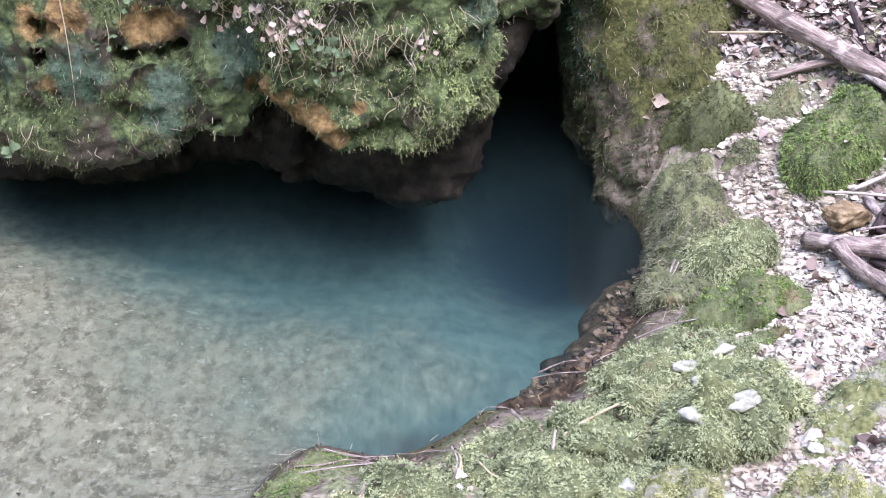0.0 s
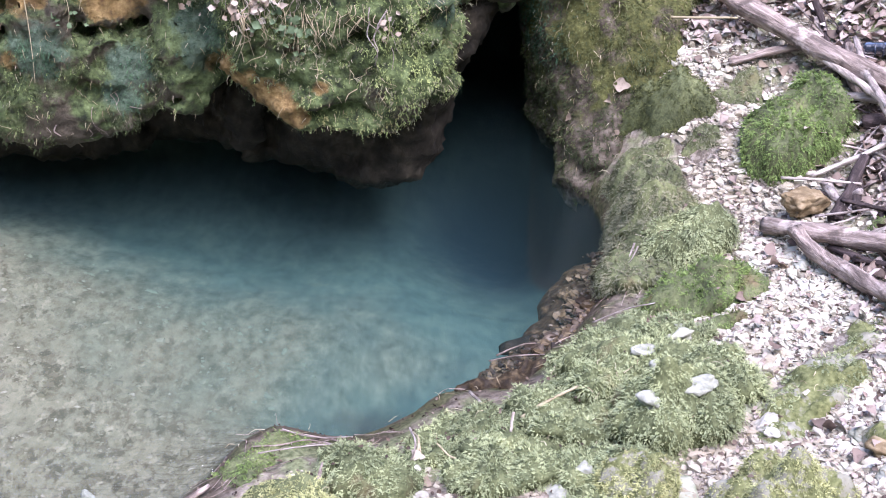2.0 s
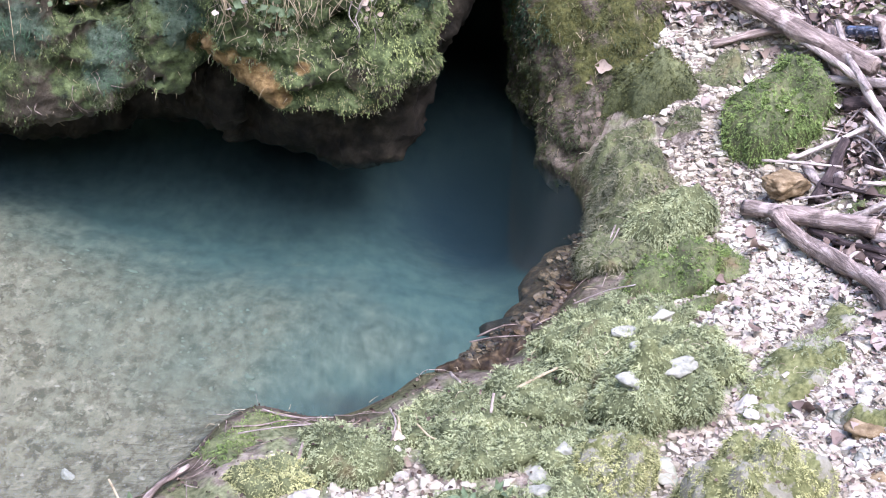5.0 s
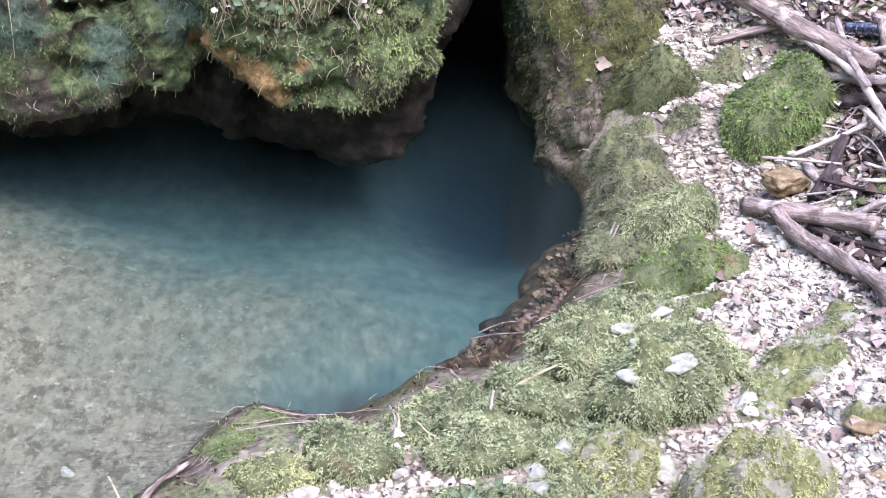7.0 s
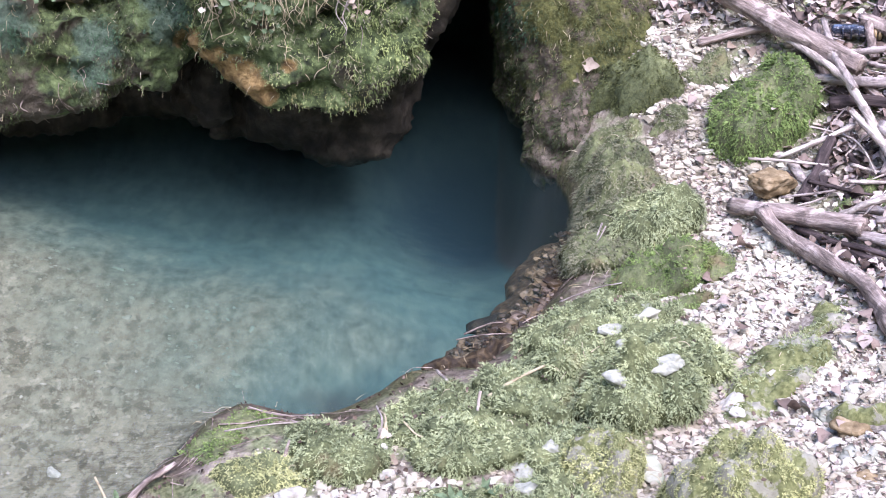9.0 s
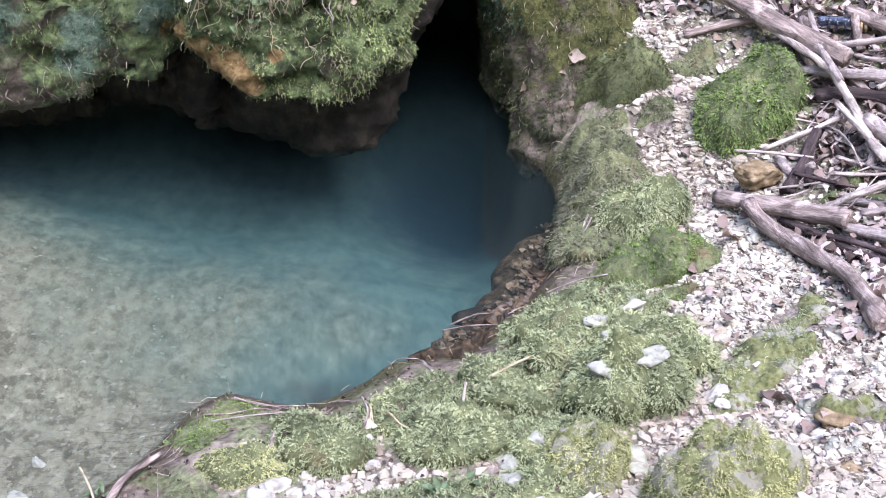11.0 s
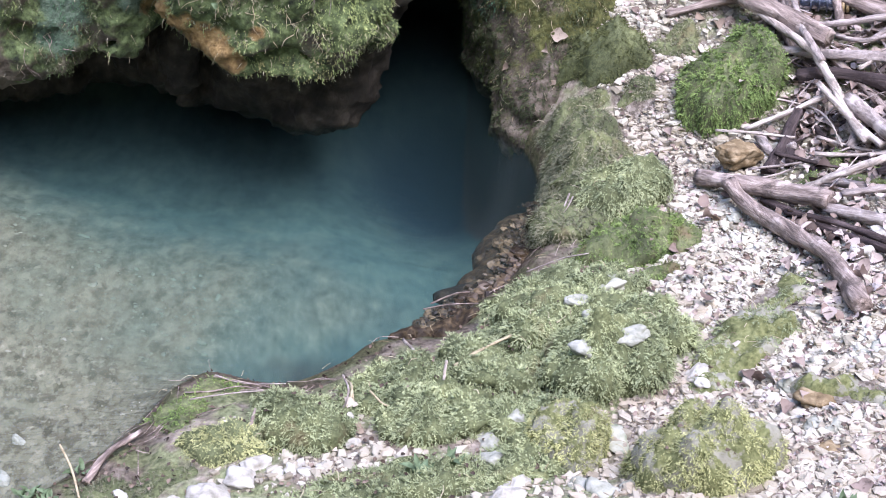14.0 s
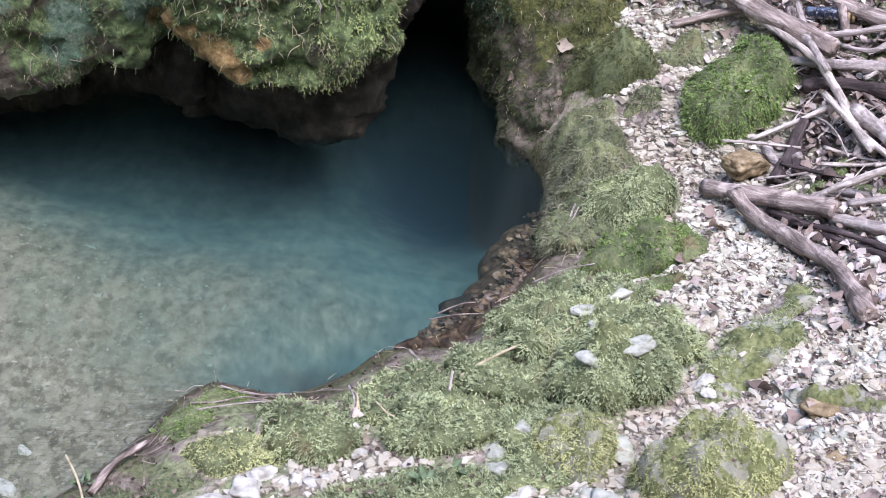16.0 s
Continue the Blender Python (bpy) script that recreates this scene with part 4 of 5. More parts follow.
MOSSY_LUMPS = [mesh_of("stone", lumpy(4, rng, 9, 0.5) * np.array([1.5, 1.0, 0.6]), ball(4)[1], PALE_LICHEN) for _ in range(5)]

# white stones on the large moss cushion, and other single stones
BEDDED, LUMP = "white rounded stone bedded in moss", "pale limestone lump showing through moss"
NEAR, ANGULAR = "bright white stone on the near bank", "white angular stone on the gravel"
for x, y, s, lab in ((0.555, 3.785, 0.062, BEDDED), (0.662, 3.825, 0.056, BEDDED), (0.540, 4.135, 0.040, BEDDED), (0.60, 4.26, 0.070, LUMP), (0.655, 4.30, 0.06, LUMP), (0.575, 4.055, 0.030, BEDDED), (0.73, 4.30, 0.05, LUMP),
                     (0.80, 3.94, 0.055, LUMP), (0.335, 3.625, 0.040, BEDDED), (1.136, 4.76, 0.044, "rounded translucent white pebble on gravel"), (1.065, 4.765, 0.036, "rounded brown pebble half hidden in gravel"),
                     (1.46, 4.38, 0.085, "white limestone block beside the driftwood"), (1.55, 4.48, 0.075, "white limestone block beside the driftwood"), (1.40, 4.10, 0.035, ANGULAR),
                     (-0.41, 3.49, 0.070, NEAR), (-0.39, 3.535, 0.055, NEAR), (-0.50, 3.395, 0.100, NEAR), (-0.62, 3.42, 0.060, NEAR), (-0.75, 3.48, 0.028, NEAR),
                     (-0.318, 3.465, 0.030, NEAR), (-0.28, 3.45, 0.028, NEAR), (-0.24, 3.45, 0.034, NEAR), (-0.20, 3.47, 0.030, NEAR), (-0.26, 3.49, 0.028, NEAR), (-0.18, 3.50, 0.026, NEAR),
                     (-0.135, 3.68, 0.026, NEAR), (-0.135, 3.655, 0.030, NEAR), (-0.118, 3.60, 0.034, NEAR), (-0.037, 3.68, 0.034, NEAR),
                     (0.254, 3.56, 0.045, "white flat stone in the moss carpet"), (0.264, 3.455, 0.045, "white flat stone in the moss carpet"), (0.195, 3.445, 0.026, "white flat stone in the moss carpet"),
                     (0.32, 3.285, 0.060, NEAR), (0.268, 3.17, 0.060, NEAR), (0.463, 3.215, 0.040, "white stone between mossy boulders"), (0.522, 3.175, 0.050, "white stone between mossy boulders"), (0.592, 3.215, 0.034, "white stone between mossy boulders"),
                     (0.60, 3.54, 0.050, "grey-white limestone lump between mossy boulders"), (1.091, 3.69, 0.050, ANGULAR), (1.135, 3.57, 0.060, "tan flat stone on the gravel"), (1.106, 3.455, 0.040, ANGULAR), (1.144, 3.426, 0.036, ANGULAR),
                     (1.323, 3.82, 0.040, ANGULAR), (1.377, 3.815, 0.050, ANGULAR), (1.348, 3.515, 0.060, ANGULAR), (1.11, 3.335, 0.050, "tan flat stone on the gravel"), (1.02, 3.62, 0.045, "grey limestone block on the gravel"),
                     (0.85, 3.80, 0.045, "grey limestone block beside moss"), (0.86, 3.74, 0.036, "grey limestone block beside moss"), (-1.137, 3.958, 0.030, "pale stone lying in the shallow water"), (-1.16, 3.77, 0.05, "white stone at the water edge")):
    bedded = "moss" in lab and "beside" not in lab
    stone(x, y, s * (0.85 if bedded else 0.7), rng, lab, -0.22 if bedded else 0.0, mesh=(MOSSY_LUMPS if "lump" in lab else TAN_LUMPS if "tan" in lab or "brown" in lab else WHITE_LUMPS if "bank" in lab or "block" in lab else GREY_LUMPS)[int(rng.integers(0, 5))])
ochre_me = mesh_of("ochre_stone", lumpy(5, rng, 7, 0.25) * np.array([1.1, 0.8, 0.75]), ball(5)[1], OCHRE)
thing("ochre_stone", ochre_me, "ochre-brown weathered stone beside driftwood", "stone", at=pose(1.19, 5.08, 0.30, 0, 0, 20) @ Matrix.Diagonal((0.088, 0.075, 0.07, 1)))


# ---- driftwood ----
def stick(name, points, r0, r1, mat, label):
    """A bent, knobbly, tapering piece of wood along points; its own x axis runs along it."""
    p = np.array(points, float)
    spine = [np.array(c) for c in chain3(p)]
    origin = spine[0]
    ahead = Vector(spine[-1] - spine[0])
    turn = ahead.to_track_quat("X", "Z").to_matrix()
    inv = np.array(turn.transposed())
    loc = np.array([inv @ (c - origin) for c in spine])
    n, sides = len(loc), 16 if max(r0, r1) > 0.012 else 6
    tang = unit(np.gradient(loc, axis=0))
    up = unit(np.cross(tang, np.array([0.13, 0.31, 0.94])))
    oth = np.cross(tang, up)
    ang = np.arange(sides) * 2 * math.pi / sides
    rad = np.linspace(r0, r1, n)
    rings = loc[:, None, :] + rad[:, None, None] * (np.cos(ang)[None, :, None] * up[:, None, :] + np.sin(ang)[None, :, None] * oth[:, None, :])
    flat = rings.reshape(-1, 3)
    cen = np.repeat(loc, sides, 0)
    seed = int(abs(origin[0]) * 1000) % 97
    wob = 1 + 0.30 * fbm(flat * np.array([0.35, 1, 1]) + seed, 0.9 / max(r0, r1), 2, seed) + 0.07 * fbm(flat, 60, 2, seed + 5) + 0.13 * fbm(flat * np.array([0.06, 1, 1]), 1.6 / max(r0, r1), 2, seed + 9)
    flat = cen + (flat - cen) * wob[:, None]
    jag = 0.5 * max(r0, r1) * RNG.random(sides)
    flat[:sides, 0] -= jag
    flat[-sides:, 0] += jag[::-1]
    verts = np.concatenate([flat, [loc[0]], [loc[-1]]])
    i = np.arange(n * sides).reshape(n, sides)
    j = np.roll(i, -1, 1)
    quads = np.stack([i[:-1], j[:-1], j[1:], i[1:]], -1).reshape(-1, 4)
    a, b = len(flat), len(flat) + 1
    caps = [(a, int(j[0, k]), int(i[0, k]), a) for k in range(sides)] + [(b, int(i[-1, k]), int(j[-1, k]), b) for k in range(sides)]
    me = bpy.data.meshes.new(name)
    me.from_pydata(verts.tolist(), [], quads[:, ::-1].tolist() + [c[:3][::-1] for c in caps])
    me.polygons.foreach_set("use_smooth", np.ones(len(me.polygons), bool))
    me.materials.append(mat)
    return thing(name, me, label, name, at=Matrix.Translation(origin) @ turn.to_4x4())


def chain3(p, steps=7):
    q = np.concatenate([p[:1], p, p[-1:]])
    out = []
    for k in range(1, len(q) - 2):
        a, b, c, d = q[k - 1], q[k], q[k + 1], q[k + 2]
        for t in np.arange(steps) / steps:
            out.append(0.5 * (2 * b + (c - a) * t + (2 * a - 5 * b + 4 * c - d) * t * t + (3 * b - a - 3 * c + d) * t ** 3))
    return np.array(out + [p[-1]])


stick("log", [(1.052, 5.029, 0.238), (1.148, 4.908, 0.291), (1.278, 4.799, 0.322), (1.405, 4.661, 0.372)], 0.026, 0.03, BARK, "weathered brown driftwood log lying on the gravel")
stick("log", [(1.126, 4.875, 0.306), (1.169, 4.750, 0.293), (1.266, 4.535, 0.319), (1.337, 4.337, 0.368), (1.355, 4.157, 0.385), (1.358, 4.018, 0.403)], 0.026, 0.034, BARK, "crooked brown driftwood log with a sawn end on gravel")
stick("branch", [(1.401, 4.657, 0.344), (1.553, 4.504, 0.393), (1.654, 4.414, 0.426)], 0.018, 0.022, GREY_WOOD, "pale peeled driftwood branch in the pile")
stick("branch", [(1.369, 4.822, 0.322), (1.489, 4.780, 0.414), (1.612, 4.783, 0.467), (1.743, 4.809, 0.508)], 0.012, 0.015, PALE_WOOD, "pale bare branch leaning on driftwood")
stick("branch", [(1.233, 4.829, 0.272), (1.396, 4.550, 0.326), (1.512, 4.333, 0.393), (1.584, 4.266, 0.406)], 0.015, 0.013, DARK_WOOD, "dark wet branch under the driftwood logs")
stick("branch", [(1.282, 4.702, 0.302), (1.410, 4.551, 0.354), (1.527, 4.379, 0.395)], 0.011, 0.012, DARK_WOOD, "dark thin branch under the driftwood logs")
stick("log", [(0.871, 6.289, 0.683), (1.004, 6.118, 0.659), (1.129, 5.932, 0.637), (1.274, 5.775, 0.599), (1.413, 5.628, 0.572), (1.545, 5.484, 0.558)], 0.035, 0.036, BARK, "thick grey-brown fallen log across the debris pile")
stick("branch", [(1.306, 5.739, 0.563), (1.410, 5.551, 0.552), (1.489, 5.416, 0.529), (1.532, 5.276, 0.482), (1.564, 5.136, 0.433), (1.609, 5.011, 0.403)], 0.012, 0.017, PALE_WOOD, "forked pale branch with flaking bark")
stick("branch", [(1.458, 5.739, 0.618), (1.466, 5.534, 0.570), (1.509, 5.363, 0.526)], 0.012, 0.014, GREY_WOOD, "grey driftwood branch lying across the pile")
stick("branch", [(1.419, 5.614, 0.545), (1.587, 5.570, 0.573), (1.727, 5.545, 0.609), (1.906, 5.526, 0.643)], 0.013, 0.012, GREY_WOOD, "grey driftwood branch lying across the pile")
stick("branch", [(1.385, 5.565, 0.472), (1.504, 5.469, 0.503), (1.723, 5.373, 0.535), (1.863, 5.299, 0.552)], 0.016, 0.02, GREY_WOOD, "grey-brown driftwood branch in the pile")
stick("branch", [(1.239, 5.250, 0.309), (1.395, 5.251, 0.383), (1.503, 5.262, 0.437)], 0.01, 0.011, PALE_WOOD, "pale peeled stick propped against the pile")
stick("stick", [(1.128, 5.222, 0.318), (1.244, 5.163, 0.343), (1.384, 5.118, 0.349)], 0.0055, 0.005, PALE_WOOD, "thin white stick lying on an ochre stone")
stick("branch", [(1.416, 5.237, 0.389), (1.347, 5.112, 0.321), (1.276, 4.991, 0.283)], 0.02, 0.028, DARK_WOOD, "dark rotten branch stub in the debris")
stick("branch", [(1.394, 5.222, 0.351), (1.355, 5.010, 0.311)], 0.014, 0.018, DARK_WOOD, "dark rotten branch stub in the debris")
stick("log", [(1.576, 5.202, 0.454), (1.659, 5.039, 0.439), (1.738, 4.759, 0.461)], 0.026, 0.028, GREY_WOOD, "pale grey barkless log with a broken end")
stick("branch", [(1.484, 5.277, 0.479), (1.576, 5.093, 0.426), (1.647, 4.965, 0.407)], 0.01, 0.013, PALE_WOOD, "slim pale branch across the debris pile")
stick("log", [(1.447, 5.426, 0.433), (1.576, 5.392, 0.461), (1.753, 5.283, 0.470)], 0.024, 0.026, DARK_WOOD, "dark brown rotten log in the debris pile")
stick("log", [(1.609, 5.757, 0.623), (1.720, 5.672, 0.606), (1.908, 5.508, 0.606)], 0.026, 0.03, BARK, "brown driftwood log at the back of the pile")
stick("branch", [(1.020, 5.838, 0.481), (1.186, 5.830, 0.533), (1.352, 5.823, 0.571)], 0.014, 0.018, BARK, "brown driftwood branch in leaf litter")
stick("stick", [(0.699, 6.161, 0.532), (0.886, 6.008, 0.591), (1.049, 5.930, 0.623)], 0.006, 0.005, STRAW, "dry straw-coloured stem over the litter")
stick("branch", [(0.738, 6.192, 0.539), (0.819, 6.180, 0.585), (0.910, 6.213, 0.617)], 0.02, 0.016, GREY_WOOD, "short grey branch stub in the litter")
stick("branch", [(-0.854, 3.554, 0.120), (-0.808, 3.667, 0.130), (-0.735, 3.775, 0.116)], 0.012, 0.008, BARK, "short weathered driftwood stick at the waterside")
stick("twig", [(-0.855, 3.461, 0.137), (-0.888, 3.549, 0.171), (-0.926, 3.609, 0.206)], 0.004, 0.003, STRAW, "dry upright twig at the water edge")
stick("twig", [(-0.599, 3.873, 0.159), (-0.461, 3.897, 0.166), (-0.338, 3.957, 0.129)], 0.0025, 0.002, GREY_WOOD, "thin dead twig lying on the moss")
stick("twig", [(-0.549, 4.022, 0.129), (-0.458, 4.027, 0.104), (-0.304, 3.986, 0.098)], 0.002, 0.002, BARK, "thin dead twig lying on the moss")
stick("twig", [(0.165, 3.868, 0.288), (0.237, 3.902, 0.318), (0.332, 4.000, 0.300)], 0.006, 0.004, STRAW, "straw-coloured stem lying across the moss")
stick("twig", [(0.131, 3.754, 0.326), (0.139, 3.786, 0.367)], 0.004, 0.004, PALE_WOOD, "short pale twig standing in moss")
stick("twig", [(0.019, 4.153, 0.171), (0.063, 4.014, 0.219)], 0.005, 0.005, PALE_WOOD, "short pale twig at the water edge")
stick("twig", [(0.085, 4.520, 0.028), (0.170, 4.500, 0.062), (0.262, 4.470, 0.088)], 0.0028, 0.002, BARK, "reddish dead twig over the water edge")
stick("twig", [(0.110, 4.555, 0.026), (0.190, 4.585, 0.046), (0.240, 4.590, 0.050)], 0.003, 0.002, BARK, "reddish dead twig over the water edge")
stick("twig", [(0.337, 4.470, 0.105), (0.400, 4.530, 0.120), (0.470, 4.575, 0.125)], 0.0035, 0.003, GREY_WOOD, "thin dead twig over the water edge")
stick("twig", [(-0.625, 3.945, 0.128), (-0.545, 3.935, 0.140), (-0.465, 3.975, 0.128), (-0.375, 3.96, 0.12)], 0.0028, 0.0018, BARK, "long dead twig lying on the shore moss")
stick("twig", [(-0.545, 4.035, 0.125), (-0.46, 4.02, 0.105), (-0.335, 4.045, 0.085)], 0.0022, 0.0015, GREY_WOOD, "thin dead twig lying on the shore moss")
stick("root", [(-0.150, 3.915, 0.200), (-0.128, 3.80, 0.262), (-0.140, 3.72, 0.245), (-0.185, 3.625, 0.250)], 0.004, 0.0025, STRAW, "thin pale root hanging between moss cushions")
stick("root", [(-0.128, 3.79, 0.268), (-0.118, 3.72, 0.24), (-0.122, 3.67, 0.225)], 0.003, 0.002, STRAW, "thin pale root hanging between moss cushions")
stick("root", [(-0.075, 3.775, 0.268), (-0.040, 3.735, 0.255), (0.000, 3.722, 0.245), (-0.002, 3.695, 0.22)], 0.003, 0.002, STRAW, "thin pale root hanging between moss cushions")
stick("root", [(0.590, 4.95, 0.215), (0.565, 4.90, 0.170), (0.550, 4.83, 0.115)], 0.0035, 0.002, GREY_WOOD, "thin grey root hanging from the bank moss")
stick("root", [(0.600, 4.93, 0.215), (0.580, 4.90, 0.190), (0.562, 4.89, 0.165)], 0.003, 0.002, GREY_WOOD, "thin grey root hanging from the bank moss")
stick("twig", [(0.423, 4.584, 0.135), (0.532, 4.591, 0.182), (0.622, 4.577, 0.214)], 0.0025, 0.002, GREY_WOOD, "thin dead twig on the wet ledge")
stick("twig", [(-0.410, 3.679, 0.207), (-0.398, 3.738, 0.231)], 0.006, 0.005, BARK, "brown root end on bare soil")
stick("twig", [(-0.161, 3.703, 0.229), (-0.134, 3.716, 0.309), (-0.153, 3.808, 0.298)], 0.003, 0.003, GREY_WOOD, "thin twig on moss beside white stones")
stick("branch", [(1.335, 4.514, 0.317), (1.353, 4.289, 0.358), (1.355, 4.138, 0.357)], 0.009, 0.009, BARK, "thin brown branch half buried in litter")
stick("branch", [(1.457, 4.696, 0.377), (1.592, 4.665, 0.418), (1.716, 4.661, 0.444)], 0.012, 0.01, GREY_WOOD, "weathered branch at the edge of the pile")
stick("branch", [(1.461, 5.249, 0.348), (1.528, 5.079, 0.330), (1.651, 4.895, 0.370)], 0.012, 0.012, DARK_WOOD, "dark branch deep in the pile")
stick("branch", [(1.604, 5.568, 0.529), (1.691, 5.501, 0.540), (1.831, 5.511, 0.582)], 0.01, 0.01, GREY_WOOD, "grey branch deep in the pile")
stick("branch", [(1.646, 5.365, 0.494), (1.743, 5.396, 0.547), (1.844, 5.405, 0.588)], 0.009, 0.008, PALE_WOOD, "pale split stick on the pile")



# small sticks and broken branches heaped in the driftwood
rng = np.random.default_rng(123)
for k in range(180):
    if k < 140:
        x, y = float(rng.uniform(1.32, 2.0)), float(rng.uniform(4.55, 6.3))
    elif k < 162:
        x, y = float(rng.uniform(0.95, 1.7)), float(rng.uniform(5.95, 6.5))
    else:
        x, y = 1.36 + float(rng.normal(0, 0.06)), float(rng.uniform(4.1, 4.7))
    a, L = float(rng.normal(-0.5, 0.9)), float(rng.uniform(0.10, 0.42))
    r = float(rng.choice([0.003, 0.005, 0.008, 0.013, 0.018], p=[0.3, 0.27, 0.2, 0.15, 0.08])) if k < 162 else 0.003
    bend = float(rng.normal(0, 0.03))
    ends = []
    for t in (0.0, 0.5, 1.0):
        px, py = x + (t - 0.5) * L * math.cos(a) - bend * (t == 0.5) * math.sin(a), y + (t - 0.5) * L * math.sin(a) + bend * (t == 0.5) * math.cos(a)
        ends.append((px, py, float(ground_z(np.array([px]), np.array([py]))[0]) + r + float(rng.uniform(0.0, 0.06)) * (k < 162)))
    kind = ("twig", "stick", "branch")[int(r > 0.004) + int(r > 0.009)]
    tone = (BARK, GREY_WOOD, PALE_WOOD, DARK_WOOD)[int(rng.choice(4, p=[0.3, 0.3, 0.15, 0.25]))]
    word = {BARK: "brown", GREY_WOOD: "grey", PALE_WOOD: "pale peeled", DARK_WOOD: "dark damp"}[tone]
    stick(kind, ends, r, r * 0.7, tone, "broken " + word + " " + kind + " in the driftwood heap")


# ---- stains and moss on the rocks ----
def near_spots(spots):
    """How near a place is to some spots (x, y, z, reach): 1 at a spot, 0 past its reach."""
    def amount(v):
        a = np.zeros(len(v))
        for x, y, z, r in spots:
            a = np.maximum(a, 1 - np.linalg.norm(v - np.array([x, y, z]), axis=1) / r)
        return np.maximum(a, 0) ** 0.7
    return amount


LICHEN_SPOTS = near_spots([(-1.54, 5.60, 0.66, 0.15), (-1.22, 5.64, 0.58, 0.13), (-1.26, 5.64, 0.47, 0.11), (-1.90, 5.72, 0.68, 0.16), (-0.95, 5.62, 0.66, 0.13), (-0.93, 5.60, 0.76, 0.16), (-0.03, 5.55, 0.88, 0.16)])
IRON_SPOTS = near_spots([(-0.90, 5.66, 0.60, 0.07), (-0.84, 5.55, 0.61, 0.10), (-0.79, 5.51, 0.58, 0.11), (-0.745, 5.50, 0.54, 0.11), (-0.69, 5.46, 0.52, 0.11), (-0.65, 5.43, 0.50, 0.10), (-0.60, 5.42, 0.48, 0.08),
                         (-0.50, 5.40, 0.60, 0.045), (-1.31, 5.69, 0.80, 0.12), (-1.24, 5.71, 0.80, 0.12), (-1.56, 5.63, 0.89, 0.13), (-1.70, 5.66, 0.84, 0.10), (-1.66, 5.64, 0.62, 0.07)])
for ob in (overhang,):
    v, _ = tri_faces(ob.data)
    for stain, spots in (("lichen", LICHEN_SPOTS), ("iron", IRON_SPOTS)):
        ob.data.attributes.new(stain, "FLOAT", "POINT").data.foreach_set("value", spots(v).astype(np.float32))


def rock_moss(ob, count, keep, mats, length, seed, droop=0.8, short=()):
    rng = np.random.default_rng(seed)
    p, n = scatter(ob.data, count, rng)
    ok = keep(p, n, rng)
    p, n = p[ok], n[ok]
    kind = mats[1](p, rng)
    for k, (name, mat) in enumerate(mats[0]):
        sel = kind == k
        if sel.sum():
            clump = fbm(p[sel], 18, 2, seed + 3)
            part(name, fronds(name, p[sel], n[sel], length * (0.55 if k in short else 1.0) * (1 + 0.5 * clump), droop, mat, rng), ob, "short clinging moss shoots", "stuff")


def overhang_keep(p, n, rng):
    seen = (p[:, 1] < 6.15) & (p[:, 0] > -2.3) & (p[:, 0] < 0.03) & (p[:, 2] < 1.08) & (n[:, 1] < 0.12)
    thick = fbm(p, 5.0, 3, 301) + 0.7 * n[:, 2] - 0.25 * smooth(-0.95, -1.15, p[:, 0])
    return seen & (thick > -0.42 + 0.3 * rng.random(len(p))) & (IRON_SPOTS(p) < 0.25 + 0.4 * rng.random(len(p)))


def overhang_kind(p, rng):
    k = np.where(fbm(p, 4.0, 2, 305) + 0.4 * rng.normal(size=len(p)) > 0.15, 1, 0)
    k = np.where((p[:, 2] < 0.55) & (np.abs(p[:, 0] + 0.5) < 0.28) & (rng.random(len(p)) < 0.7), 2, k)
    # West end gets the darkened moss, its dimness put into the colour.
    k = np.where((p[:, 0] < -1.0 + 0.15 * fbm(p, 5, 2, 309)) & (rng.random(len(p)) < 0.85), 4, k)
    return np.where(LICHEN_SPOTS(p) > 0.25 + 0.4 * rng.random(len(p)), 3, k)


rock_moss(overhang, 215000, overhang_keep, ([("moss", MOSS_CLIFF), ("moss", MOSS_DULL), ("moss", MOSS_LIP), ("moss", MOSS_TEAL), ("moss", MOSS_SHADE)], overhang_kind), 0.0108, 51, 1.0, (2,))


def side_keep(p, n, rng):
    seen = (p[:, 1] < 6.5) & (p[:, 2] > 0.03) & (n[:, 1] < 0.3)
    return seen & (fbm(p, 7.0, 3, 311) + 0.5 * n[:, 2] > -0.8 + 0.4 * rng.random(len(p)))


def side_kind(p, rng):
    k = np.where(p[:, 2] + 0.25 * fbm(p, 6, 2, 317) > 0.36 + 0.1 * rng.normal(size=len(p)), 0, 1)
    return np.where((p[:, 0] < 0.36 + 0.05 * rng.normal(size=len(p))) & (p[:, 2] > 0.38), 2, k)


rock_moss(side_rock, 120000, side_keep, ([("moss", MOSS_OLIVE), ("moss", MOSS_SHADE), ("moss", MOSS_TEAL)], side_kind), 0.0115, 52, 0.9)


# ---- hanging stems and roots ----
def strand_mesh(name, lines, mat, sides=4):
    """Thin stems along lines of (points, radius), in one mesh."""
    verts, faces, o = [], [], 0
    for pts, r in lines:
        c = chain3(np.array(pts, float), 4)
        t = unit(np.gradient(c, axis=0))
        u = unit(np.cross(t, np.array([0.31, 0.9, 0.13])))
        w = np.cross(t, u)
        a = np.arange(sides) * 2 * math.pi / sides
        rad = np.linspace(r, 0.4 * r, len(c))
        ring = c[:, None] + rad[:, None, None] * (np.cos(a)[None, :, None] * u[:, None] + np.sin(a)[None, :, None] * w[:, None])
        i = np.arange(len(c) * sides).reshape(len(c), sides) + o
        j = np.roll(i, -1, 1)
        faces.append(np.stack([i[:-1], i[1:], j[1:], j[:-1]], -1).reshape(-1, 4))
        verts.append(ring.reshape(-1, 3))
        o += len(c) * sides
    return mesh_of(name, np.concatenate(verts), np.concatenate(faces), mat)


